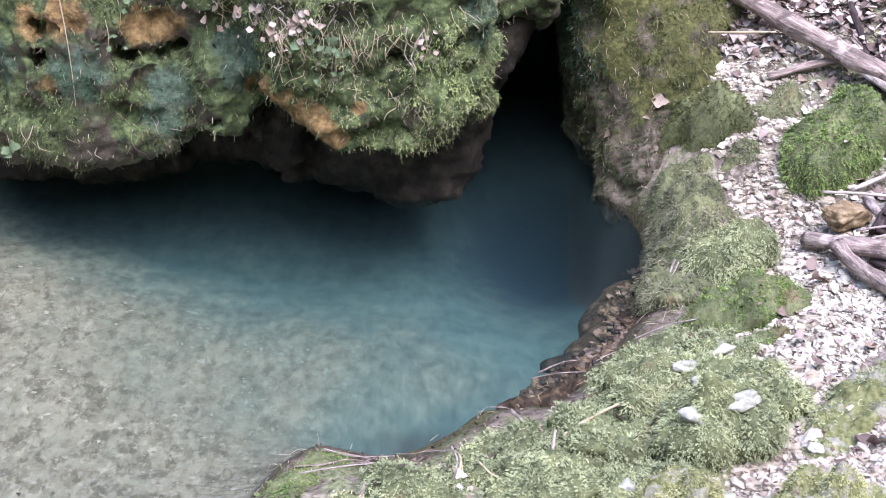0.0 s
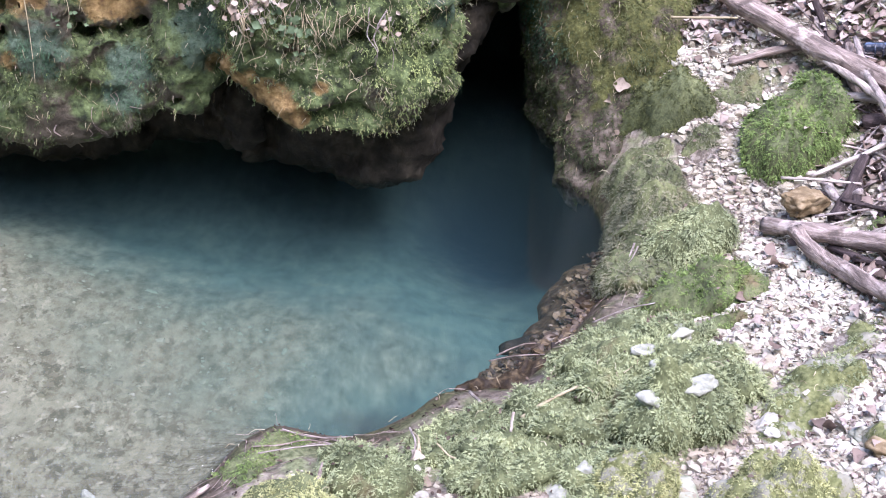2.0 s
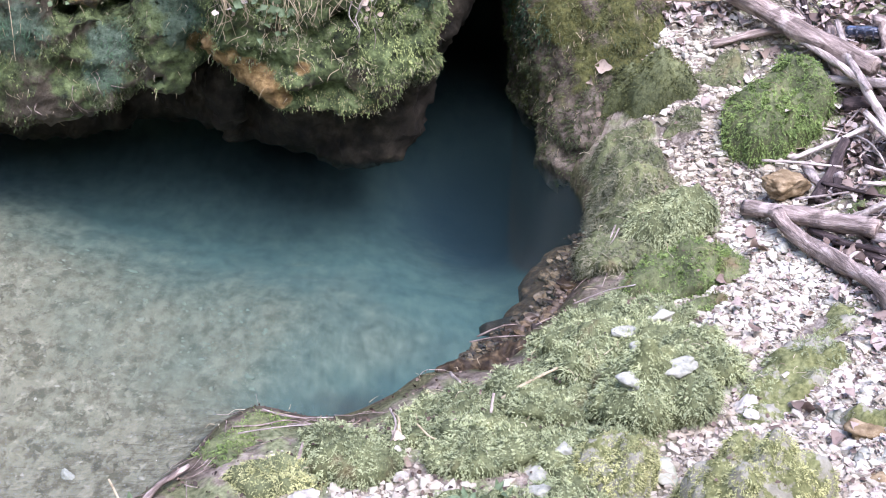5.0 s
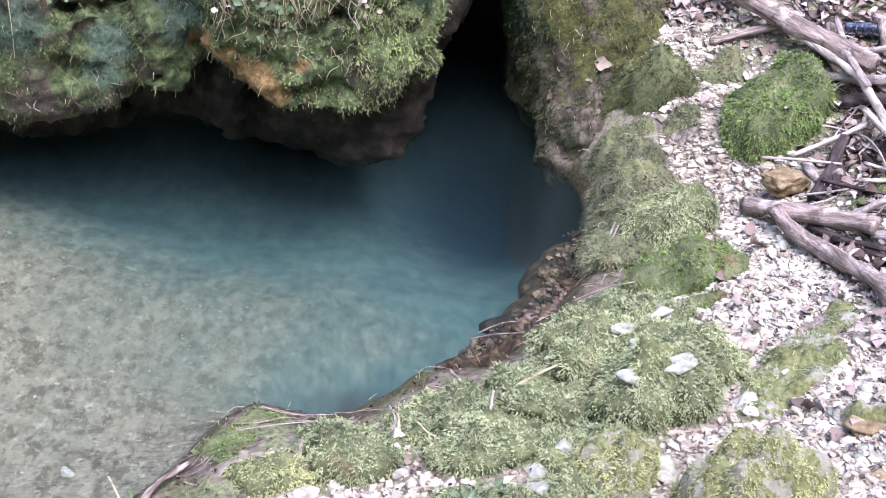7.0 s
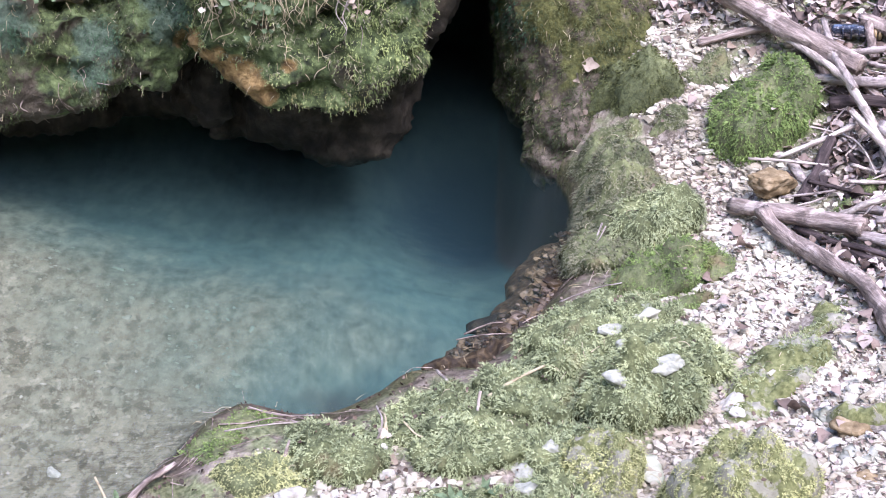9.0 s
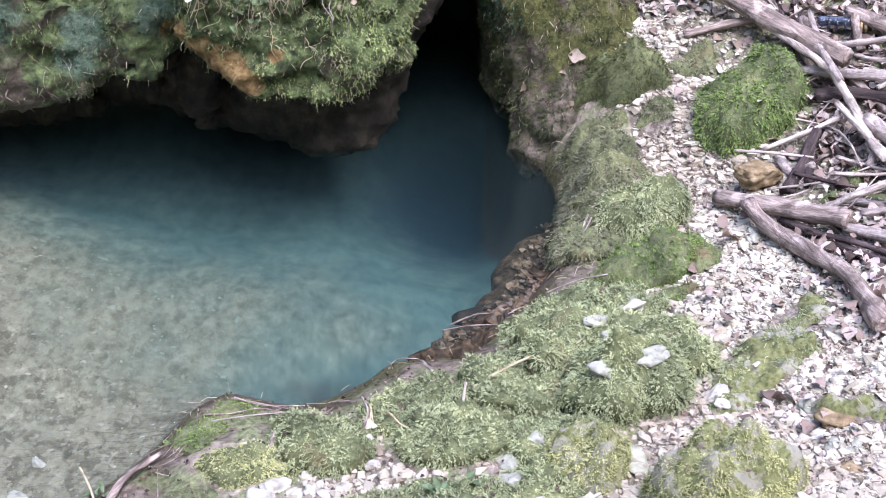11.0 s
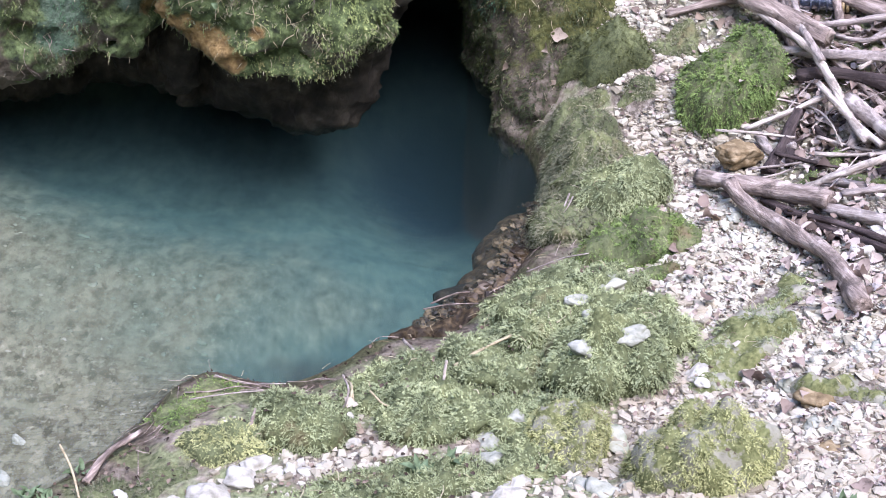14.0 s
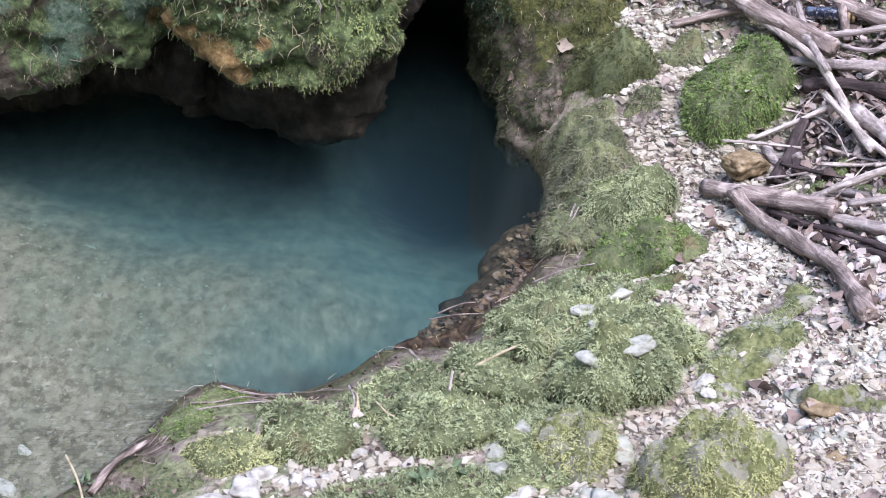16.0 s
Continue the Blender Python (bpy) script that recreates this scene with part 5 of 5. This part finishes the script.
def cliff_front(x, z, reach=5.2):
    """The y at which the overhanging rock's face begins, at x and height z."""
    y = np.arange(reach, 6.6, 0.01)
    s = overhang_field(np.stack([np.full(len(y), x), y, np.full(len(y), z)], 1))
    return float(y[np.argmax(s < 0)])


def hanging_tuft(x, z, count, drop, spread, mat, label, seed, radius=0.0022, name="hanging_roots"):
    rng = np.random.default_rng(seed)
    base = new(name)
    base.location = (x, cliff_front(x, z) - 0.01, z)
    at = np.array(base.location)
    for _ in range(count):
        x0, z0 = x + rng.normal(0, spread), z + rng.uniform(-0.03, 0.05)
        L = drop * rng.uniform(0.4, 1.2)
        pts, xx = [], x0
        for k in range(4):
            zz = z0 - L * k / 3
            pts.append(np.array((xx, cliff_front(xx, zz) - 0.012 - 0.01 * rng.random(), zz)) - at)
            xx += rng.normal(0, 0.018)
        part("stem", strand_mesh("stem", [(pts, radius * rng.uniform(0.6, 1.4))], mat), base)
    return tagged(base, label, "roots")


for k, (x, z, n, drop, spread, mat, rad) in enumerate((
        (-0.79, 0.86, 9, 0.17, 0.035, STRAW, 0.0026), (-0.70, 0.88, 14, 0.12, 0.05, STRAW, 0.0018), (-0.80, 0.95, 22, 0.11, 0.06, PALE_WOOD, 0.0022), (-0.62, 0.95, 18, 0.10, 0.06, PALE_WOOD, 0.0018), (-0.52, 0.85, 14, 0.16, 0.05, STRAW, 0.0016), (-0.36, 0.88, 16, 0.12, 0.06, STRAW, 0.0015),
        (-0.27, 0.86, 8, 0.16, 0.022, GREY_WOOD, 0.0028), (-1.58, 0.95, 1, 0.34, 0.001, STRAW, 0.0022), (-1.02, 0.93, 3, 0.10, 0.02, STRAW, 0.003), (-0.95, 0.95, 4, 0.10, 0.04, STRAW, 0.002),
        (-0.15, 0.90, 8, 0.10, 0.05, STRAW, 0.0014), (-0.45, 0.66, 6, 0.09, 0.10, STRAW, 0.0014), (-0.30, 0.60, 5, 0.08, 0.06, STRAW, 0.0014), (-1.30, 0.42, 4, 0.10, 0.06, BARK, 0.0022),
        (-1.45, 0.34, 4, 0.09, 0.07, BARK, 0.0022), (-1.75, 0.42, 4, 0.10, 0.07, STRAW, 0.002), (-0.62, 0.74, 6, 0.10, 0.08, STRAW, 0.0013))):
    hanging_tuft(x, z, n, drop, spread, mat, "dry stems and roots hanging down the mossy rock", 400 + k, rad)


# ---- leaves ----
def leaf_shape(rng, lobed=False):
    u = np.linspace(0, 1, 7)
    wd = 0.36 * np.sin(math.pi * u ** 0.85) * (1 + (0.22 * np.cos(u * 23) if lobed else 0))
    curl, fold, twist = rng.uniform(-0.9, 1.1), rng.uniform(-0.2, 0.9), rng.uniform(-0.9, 0.9)
    v = []
    for k, s in enumerate((-1, 0, 1)):
        y = s * wd + 0.03 * rng.normal(size=7) * abs(s)
        v.append(np.stack([u - 0.5, y, curl * (u - 0.5) ** 2 + fold * np.abs(y) + twist * y * (u - 0.5)], 1))
    v = np.concatenate(v)
    f = [(r * 7 + k, r * 7 + k + 1, (r + 1) * 7 + k + 1, (r + 1) * 7 + k) for r in range(2) for k in range(6)]
    return v, np.array(f)


def leaf_drift(name, x, y, z, size, mat, label, rng, tilt=0.45):
    k = len(x)
    shapes = [leaf_shape(rng, s % 4 == 0) for s in range(24)]
    f0 = shapes[0][1]
    v = np.stack([s[0] for s in shapes])[rng.integers(0, 24, k)] * size[:, None, None]
    out = np.empty_like(v)
    for i in range(k):
        r = np.array(Euler((rng.normal(0, tilt), rng.normal(0, tilt), rng.uniform(0, 6.283))).to_matrix())
        out[i] = v[i] @ r.T + (x[i], y[i], z[i])
    f = (f0[None] + (np.arange(k) * v.shape[1])[:, None, None]).reshape(-1, 4)
    return thing(name, mesh_of(name, out.reshape(-1, 3), f, mat), label, "leaf litter", kind="stuff")


rng = np.random.default_rng(77)
lx, ly = rng.uniform(0.75, 2.2, 16000), rng.uniform(3.1, 6.9, 16000)
dense = smooth(1.25, 1.5, lx) * smooth(4.35, 4.9, ly)
dense = np.maximum(dense, smooth(5.85, 6.05, ly) * smooth(0.75, 0.95, lx))
dense = np.maximum(dense, 0.9 * np.exp(-((lx - 1.36) / 0.10) ** 2 - ((ly - 4.35) / 0.35) ** 2))
dense = np.maximum(dense * 0.6, 0.012) * (cushion_z(lx, ly) < 0.02)
ok = rng.random(16000) < dense
lx, ly = lx[ok], ly[ok]
leaf_drift("leaf_litter", lx, ly, ground_z(lx, ly) + rng.uniform(0.008, 0.045, len(lx)), rng.uniform(0.022, 0.06, len(lx)), LITTER, "drift of pale brown dead leaves among the driftwood", rng)

px, py = stone_spots(5200, rng, 0.6, 1.8, 3.1, 6.2)
leaf_drift("path_litter", px, py, ground_z(px, py) + rng.uniform(0.008, 0.018, len(px)), rng.uniform(0.008, 0.024, len(px)), LITTER, "bits of dead leaves and bark between the chippings", rng, 0.5)
path_twigs = []
for x, y in zip(px[:240], py[:240]):
    a, L = rng.normal(-0.4, 1.0), rng.uniform(0.02, 0.09)
    z = float(ground_z(np.array([x]), np.array([y]))[0]) + 0.016
    path_twigs.append(([(x + L * t * math.cos(a), y + L * t * math.sin(a), z + rng.uniform(0, 0.006)) for t in (0, 0.5, 1)], float(rng.uniform(0.0008, 0.002))))
thing("path_twigs", strand_mesh("path_twigs", path_twigs, BARK, 4), "small dead twigs scattered on the chippings", "twigs", kind="stuff")

ex, ey = rng.uniform(-0.9, 0.75, 30000), rng.uniform(3.4, 5.7, 30000)
ed = shore_distance(ex, ey)
ok = (ed > 0.04) & (ed < 0.26) & (cushion_z(ex, ey) < 0.03) & (rng.random(30000) < 0.07)
ex, ey = ex[ok], ey[ok]
leaf_drift("shore_crumbs", ex, ey, ground_z(ex, ey) + 0.005, rng.uniform(0.005, 0.014, len(ex)), CRUMB, "leaf crumbs and bark bits along the damp shore", rng, 0.8)
twiglets = []
for x, y in zip(ex[:45], ey[:45]):
    a, L = rng.uniform(0, 6.28), rng.uniform(0.04, 0.14)
    q = [(x + L * s * math.cos(a), y + L * s * math.sin(a)) for s in (0, 0.5, 1)]
    twiglets.append(([(u, w, max(float(ground_z(np.array([u]), np.array([w]))[0]), 0.0) + 0.012) for u, w in q], float(rng.uniform(0.001, 0.0026))))
thing("fine_brushwood", strand_mesh("fine_brushwood", twiglets, BARK, 4), "fine dead brushwood along the damp shore", "brushwood", kind="stuff")

SOIL_X, SOIL_Y = rng.uniform(-1.0, 0.9, 5000), rng.uniform(3.05, 5.6, 5000)
ok = (shore_distance(SOIL_X, SOIL_Y) > 0.08) & (rng.random(5000) < 0.13 + 0.35 * (SOIL_Y < 3.8) * (SOIL_X < 0.2))
leaf_drift("leaf_crumbs", SOIL_X[ok], SOIL_Y[ok], rested(SOIL_X[ok], SOIL_Y[ok]) + 0.008, rng.uniform(0.008, 0.020, ok.sum()), CRUMB, "crumbs of dead leaves on moss and soil", rng)

LEAF_MESHES = []
for k in range(8):
    lv, lf = leaf_shape(rng, k % 3 == 0)
    LEAF_MESHES.append(mesh_of("dead_leaf", lv, lf, LEAF_DRY))


def dead_leaf(x, y, size, z=None):
    h = float(rested(np.array([x]), np.array([y]))[0]) if z is None else z
    at = pose(x, y, h + 0.016, rng.normal(0, 16), rng.normal(0, 16), rng.uniform(0, 360)) @ Matrix.Diagonal((size, size, size, 1))
    return thing("dead_leaf", LEAF_MESHES[int(rng.integers(0, 8))], "curled pale brown dead leaf on the ground", "leaf", "fallen leaves", at=at)


for x, y, s in ((-0.13, 3.72, 0.045), (-0.11, 3.65, 0.05), (-0.15, 3.62, 0.045), (-0.18, 3.58, 0.05), (1.14, 5.66, 0.06), (1.10, 5.62, 0.05), (1.28, 5.30, 0.05), (0.78, 5.84, 0.06),
 (1.30, 4.30, 0.055), (1.12, 4.30, 0.05)):
    dead_leaf(x, y, s)
for x, y, z, s in ((1.278, 5.335, 0.425, 0.05), (1.225, 5.335, 0.445, 0.035), (1.105, 5.385, 0.42, 0.03), (1.204, 5.775, 0.455, 0.07), (1.146, 5.824, 0.465, 0.06), (0.968, 6.06, 0.51, 0.07)):
    dead_leaf(x, y, s, z)
for _ in range(50):
    x, y = rng.uniform(0.75, 1.6), rng.uniform(3.2, 6.1)
    dead_leaf(float(x), float(y), float(rng.uniform(0.022, 0.036)))
for x, z, s in ((0.418, 0.243, 0.048), (0.616, 0.386, 0.075), (0.563, 0.339, 0.05), (0.591, 0.25, 0.03)):
    y = np.arange(5.3, 6.6, 0.01)
    y = float(y[np.argmax(side_field(np.stack([np.full(len(y), x), y, np.full(len(y), z)], 1)) < 0)])
    at = pose(x, y - 0.012, z, 55, rng.normal(0, 15), rng.uniform(-90, 90)) @ Matrix.Diagonal((s, s, s, 1))
    thing("dead_leaf", LEAF_MESHES[int(rng.integers(0, 8))], "curled pale brown dead leaf caught on the rock", "leaf", "fallen leaves", at=at)


def sprig(x, z, leaves, size, mat, label, seed, stem=STRAW, spread=0.05):
    """A trailing plant on the rock face: a stem and single leaves."""
    rng = np.random.default_rng(seed)
    base = new("trailing_plant")
    y = cliff_front(x, z) - 0.015
    base.location = (x, y, z)
    tagged(base, label, "plant", "plants on the rock")
    pts = [(0, 0.01, 0.02), (0.01, -0.015, -0.04), (-0.006, -0.02, -0.11)]
    part("stem", strand_mesh("stem", [(pts, 0.0018)], stem), base)
    for _ in range(leaves):
        lv, lf = leaf_shape(rng, True)
        lv = lv * size * rng.uniform(0.7, 1.3)
        r = np.array(Euler((rng.uniform(0.6, 1.6), rng.normal(0, 0.6), rng.uniform(-1.5, 1.5))).to_matrix())
        off = np.array([rng.normal(0, spread), -0.02 - 0.02 * rng.random(), rng.uniform(-0.11, 0.03)])
        part("leaf", mesh_of("leaf", lv @ r.T + off, lf, mat), base)
    return base


sprig(-0.62, 0.88, 12, 0.034, LEAF_GREEN, "green ivy sprig with small lobed leaves trailing down rock", 501)
sprig(-0.58, 0.80, 8, 0.030, LEAF_GREEN, "green ivy sprig with small lobed leaves trailing down rock", 502)
sprig(-1.42, 0.84, 9, 0.026, LEAF_GREEN, "pale green herb sprig on the rock face", 503)
sprig(-1.38, 0.90, 7, 0.026, LEAF_GREEN, "pale green herb sprig on the rock face", 504)
sprig(-0.76, 0.91, 16, 0.032, LEAF_DRY, "bunch of withered pale leaves hanging on the rock", 505)
sprig(-0.26, 0.86, 10, 0.028, LEAF_DRY, "bunch of withered pale leaves hanging on the rock", 506, spread=0.02)
sprig(-0.84, 0.95, 18, 0.032, LEAF_DRY, "bunch of withered pale leaves hanging on the rock", 509, spread=0.045)
sprig(-0.70, 0.95, 18, 0.030, LEAF_DRY, "bunch of withered pale leaves hanging on the rock", 510, spread=0.05)
sprig(-0.60, 0.84, 9, 0.032, LEAF_GREEN, "green ivy sprig with small lobed leaves trailing down rock", 511)
sprig(-1.00, 0.92, 6, 0.035, LEAF_DRY, "withered pale leaves hanging from the rock edge", 507)
sprig(-1.85, 0.40, 3, 0.05, LEAF_GREEN, "single broad green leaf low on the rock", 508, spread=0.02)


# ---- small plants on the bank ----
def herb(x, y, blades, size, mat, label, seed):
    rng = np.random.default_rng(seed)
    z = float(rested(np.array([x]), np.array([y]))[0])
    base = new("small_plant")
    base.location = (x, y, z)
    tagged(base, label, "plant", "small plants")
    for _ in range(blades):
        lv, lf = leaf_shape(rng)
        lv = (lv + np.array([0.5, 0, 0])) * np.array([1.0, 0.55, 1.0]) * size * rng.uniform(0.6, 1.3)
        r = np.array(Euler((rng.normal(0, 0.3), -rng.uniform(0.2, 1.2), rng.uniform(0, 6.283))).to_matrix())
        part("leaf", mesh_of("leaf", lv @ r.T + rng.normal(0, 0.012, 3) * np.array([1, 1, 0]), lf, mat), base)
    return base


for k, (x, y, n, s, lab) in enumerate(((0.06, 3.34, 14, 0.05, "tuft of fresh green grass blades on the near bank"), (0.14, 3.38, 10, 0.045, "tuft of fresh green grass blades on the near bank"),
                                       (-0.95, 3.50, 16, 0.032, "low green plant at the water edge"), (-1.02, 3.56, 16, 0.032, "low green plant at the water edge"), (-0.10, 4.36, 10, 0.03, "small green waterside plant on wet soil"),
                                       (-0.05, 4.40, 8, 0.03, "small green waterside plant on wet soil"), (-0.88, 3.62, 8, 0.035, "low green plant at the water edge"), (1.10, 3.05, 14, 0.034, "low green plant on the stony bank"))):
    herb(x, y, n, s, LEAF_GREEN, lab, 600 + k)

# ---- wet rubble and pebbles on the ledge, sunken rocks, litter ----
RUBBLE, r_nt, r_b = nodes_of("wet_rubble")
r_c = ramp(r_nt, island(r_nt), [(0.0, (0.012, 0.008, 0.006)), (0.4, (0.048, 0.032, 0.016)), (0.75, (0.108, 0.076, 0.040)), (1.0, (0.21, 0.16, 0.092))])
r_c = mix(r_nt, band(r_nt, noise_tex(r_nt, coords(r_nt), 60, 4), 0.45, 0.65), r_c, (0.034, 0.024, 0.012))
finish(r_nt, r_b, r_c, 0.5, 0.4)
bump(r_nt, r_b, noise_tex(r_nt, coords(r_nt), 120, 4), 0.6, 0.006)
rx, ry = rng.uniform(0.02, 0.62, 5200), rng.uniform(4.38, 5.45, 5200)
rd = shore_distance(rx, ry) + 0.05 * fbm(flat3(rx, ry), 9, 2, 91)
ok = (rd > -0.13) & (rd < 0.13) & (ry < 5.27) & (cushion_z(rx, ry) < 0.05) & (rng.random(5200) < 0.75 * smooth(-0.15, -0.04, rd))
rx, ry = rx[ok], ry[ok]
chips("wet_rubble", rx, ry, np.clip(rng.lognormal(math.log(0.010), 0.55, len(rx)), 0.004, 0.03), RUBBLE, "wet red-brown rubble covering the ledge", rng, z=ledge_z(rx, ry) + 0.022, round_share=0.3)
PEBBLE = plain_material("wet_tan_pebble", [(0.3, (0.04, 0.03, 0.022)), (0.5, (0.10, 0.076, 0.055)), (0.7, (0.20, 0.16, 0.115))], 30, 0.45, 0.5)
PEBBLE_MESHES = [mesh_of("pebble", chipped(BALL2, rng, 6) * np.array([1.2, 0.9, 0.6]), FACES2, PEBBLE) for _ in range(5)]
for _ in range(110):
    s = rng.random()
    x, y = 0.27 + 0.24 * s + rng.normal(0, 0.035), 4.60 + 0.42 * s + rng.normal(0, 0.05)
    thing("pebble", PEBBLE_MESHES[int(rng.integers(0, 5))], "wet tan pebble lying on the brown ledge", "pebble", "pebbles on the ledge",
          at=pose(float(x), float(y), float(ledge_z(np.array([x]), np.array([y]))[0]) + 0.028, 0, 0, float(rng.uniform(0, 360))) @ Matrix.Diagonal((*([float(rng.lognormal(math.log(0.010), 0.4))] * 3), 1)))


def sunken_rock(x, y, z, r, label):
    v = chipped(ball(3)[0], rng, 8) * np.array([1.3, 0.9, 0.55])
    return thing("sunken_rock", mesh_of("sunken_rock", v, ball(3)[1], DARK_ROCK), label, "rock", at=pose(x, y, z, 0, 0, 20) @ Matrix.Diagonal((r, r, r, 1)))


sunken_rock(0.22, 4.77, -0.09, 0.085, "dark rock just under the water by the ledge")
sunken_rock(-1.52, 4.06, -0.10, 0.09, "dark rock just under the shallow water")

# crushed bottle and its neck in the driftwood
PLASTIC, p_nt, p_b = nodes_of("blue_plastic")
p_b.inputs["Base Color"].default_value = (0.035, 0.045, 0.07, 1)
p_b.inputs["Roughness"].default_value = 0.18
p_b.inputs["Transmission Weight"].default_value = 0.35
bump(p_nt, p_b, noise_tex(p_nt, coords(p_nt), 45, 3), 0.8, 0.01)
bottle = stick("plastic_bottle", [(1.50, 5.74, 0.575), (1.57, 5.73, 0.58), (1.63, 5.71, 0.58)], 0.024, 0.026, PLASTIC, "crushed blue plastic bottle caught in driftwood")

TAN_PLASTIC = plain_material("tan_plastic", [(0.3, (0.16, 0.11, 0.05)), (0.7, (0.42, 0.32, 0.17))], 30, 0.4, 0.5)


def ring_mesh(name, x, radius, thick, mat, sides=18, tube=8):
    """A ring round the x axis."""
    a, b = np.meshgrid(np.arange(sides) * 2 * math.pi / sides, np.arange(tube) * 2 * math.pi / tube, indexing="ij")
    r = radius + thick * np.cos(b)
    v = np.stack([x + thick * np.sin(b), r * np.cos(a), r * np.sin(a)], -1).reshape(-1, 3)
    i = np.arange(sides * tube).reshape(sides, tube)
    j = np.roll(i, -1, 0)
    return mesh_of(name, v, np.stack([i, j, np.roll(j, -1, 1), np.roll(i, -1, 1)], -1).reshape(-1, 4), mat)


for k, (x, r) in enumerate(((0.152, 0.021), (0.170, 0.017))):
    part("neck_ring", ring_mesh("neck_ring", x, r, 0.007, TAN_PLASTIC), bottle, "tan plastic ring on the bottle neck")
for x in (0.035, 0.065, 0.095):
    part("bottle_rib", ring_mesh("bottle_rib", x, 0.025, 0.0035, PLASTIC), bottle)

# bits of straw on moss and rock
bits = []
for _ in range(420):
    x, y = float(rng.uniform(-0.7, 1.4)), float(rng.uniform(3.2, 5.7))
    if shore_distance(np.array([x]), np.array([y]))[0] < 0.03:
        continue
    z = float(rested(np.array([x]), np.array([y]))[0]) + 0.014
    a, L = rng.uniform(0, 6.28), rng.uniform(0.015, 0.06)
    bits.append(([(x, y, z), (x + 0.5 * L * math.cos(a), y + 0.5 * L * math.sin(a), z + 0.006), (x + L * math.cos(a + 0.2), y + L * math.sin(a + 0.2), z)], float(rng.uniform(0.0008, 0.0018))))
thing("straw_bits", strand_mesh("straw_bits", bits, STRAW, 3), "scattered dry stalks on moss and gravel", "straw", kind="stuff")

# dry stalks and flakes caught on the rock faces
for ob, count, seed in ((overhang, 9000, 701), (side_rock, 3500, 702)):
    r2 = np.random.default_rng(seed)
    p, n = scatter(ob.data, count, r2)
    ok = (p[:, 1] < 6.2) & (n[:, 1] < 0.1) & (p[:, 2] > 0.1) & (p[:, 2] < 1.05) & (p[:, 0] > -2.2) & (n[:, 2] > -0.5)
    lines = []
    for a, m in zip(p[ok][:420], n[ok][:420]):
        L = float(r2.uniform(0.008, 0.04))
        d = unit((np.array([[r2.normal(0, 0.5), -0.1, -1.0]])) + 0.3 * m)[0]
        lines.append(([a + m * 0.012, a + m * 0.016 + d * L * 0.5, a + m * 0.010 + d * L + r2.normal(0, 0.004, 3)], float(r2.uniform(0.0007, 0.0016))))
    part("dry_straw", strand_mesh("dry_straw", lines, STRAW, 3), ob, "dry stalks caught in the moss", "stuff")
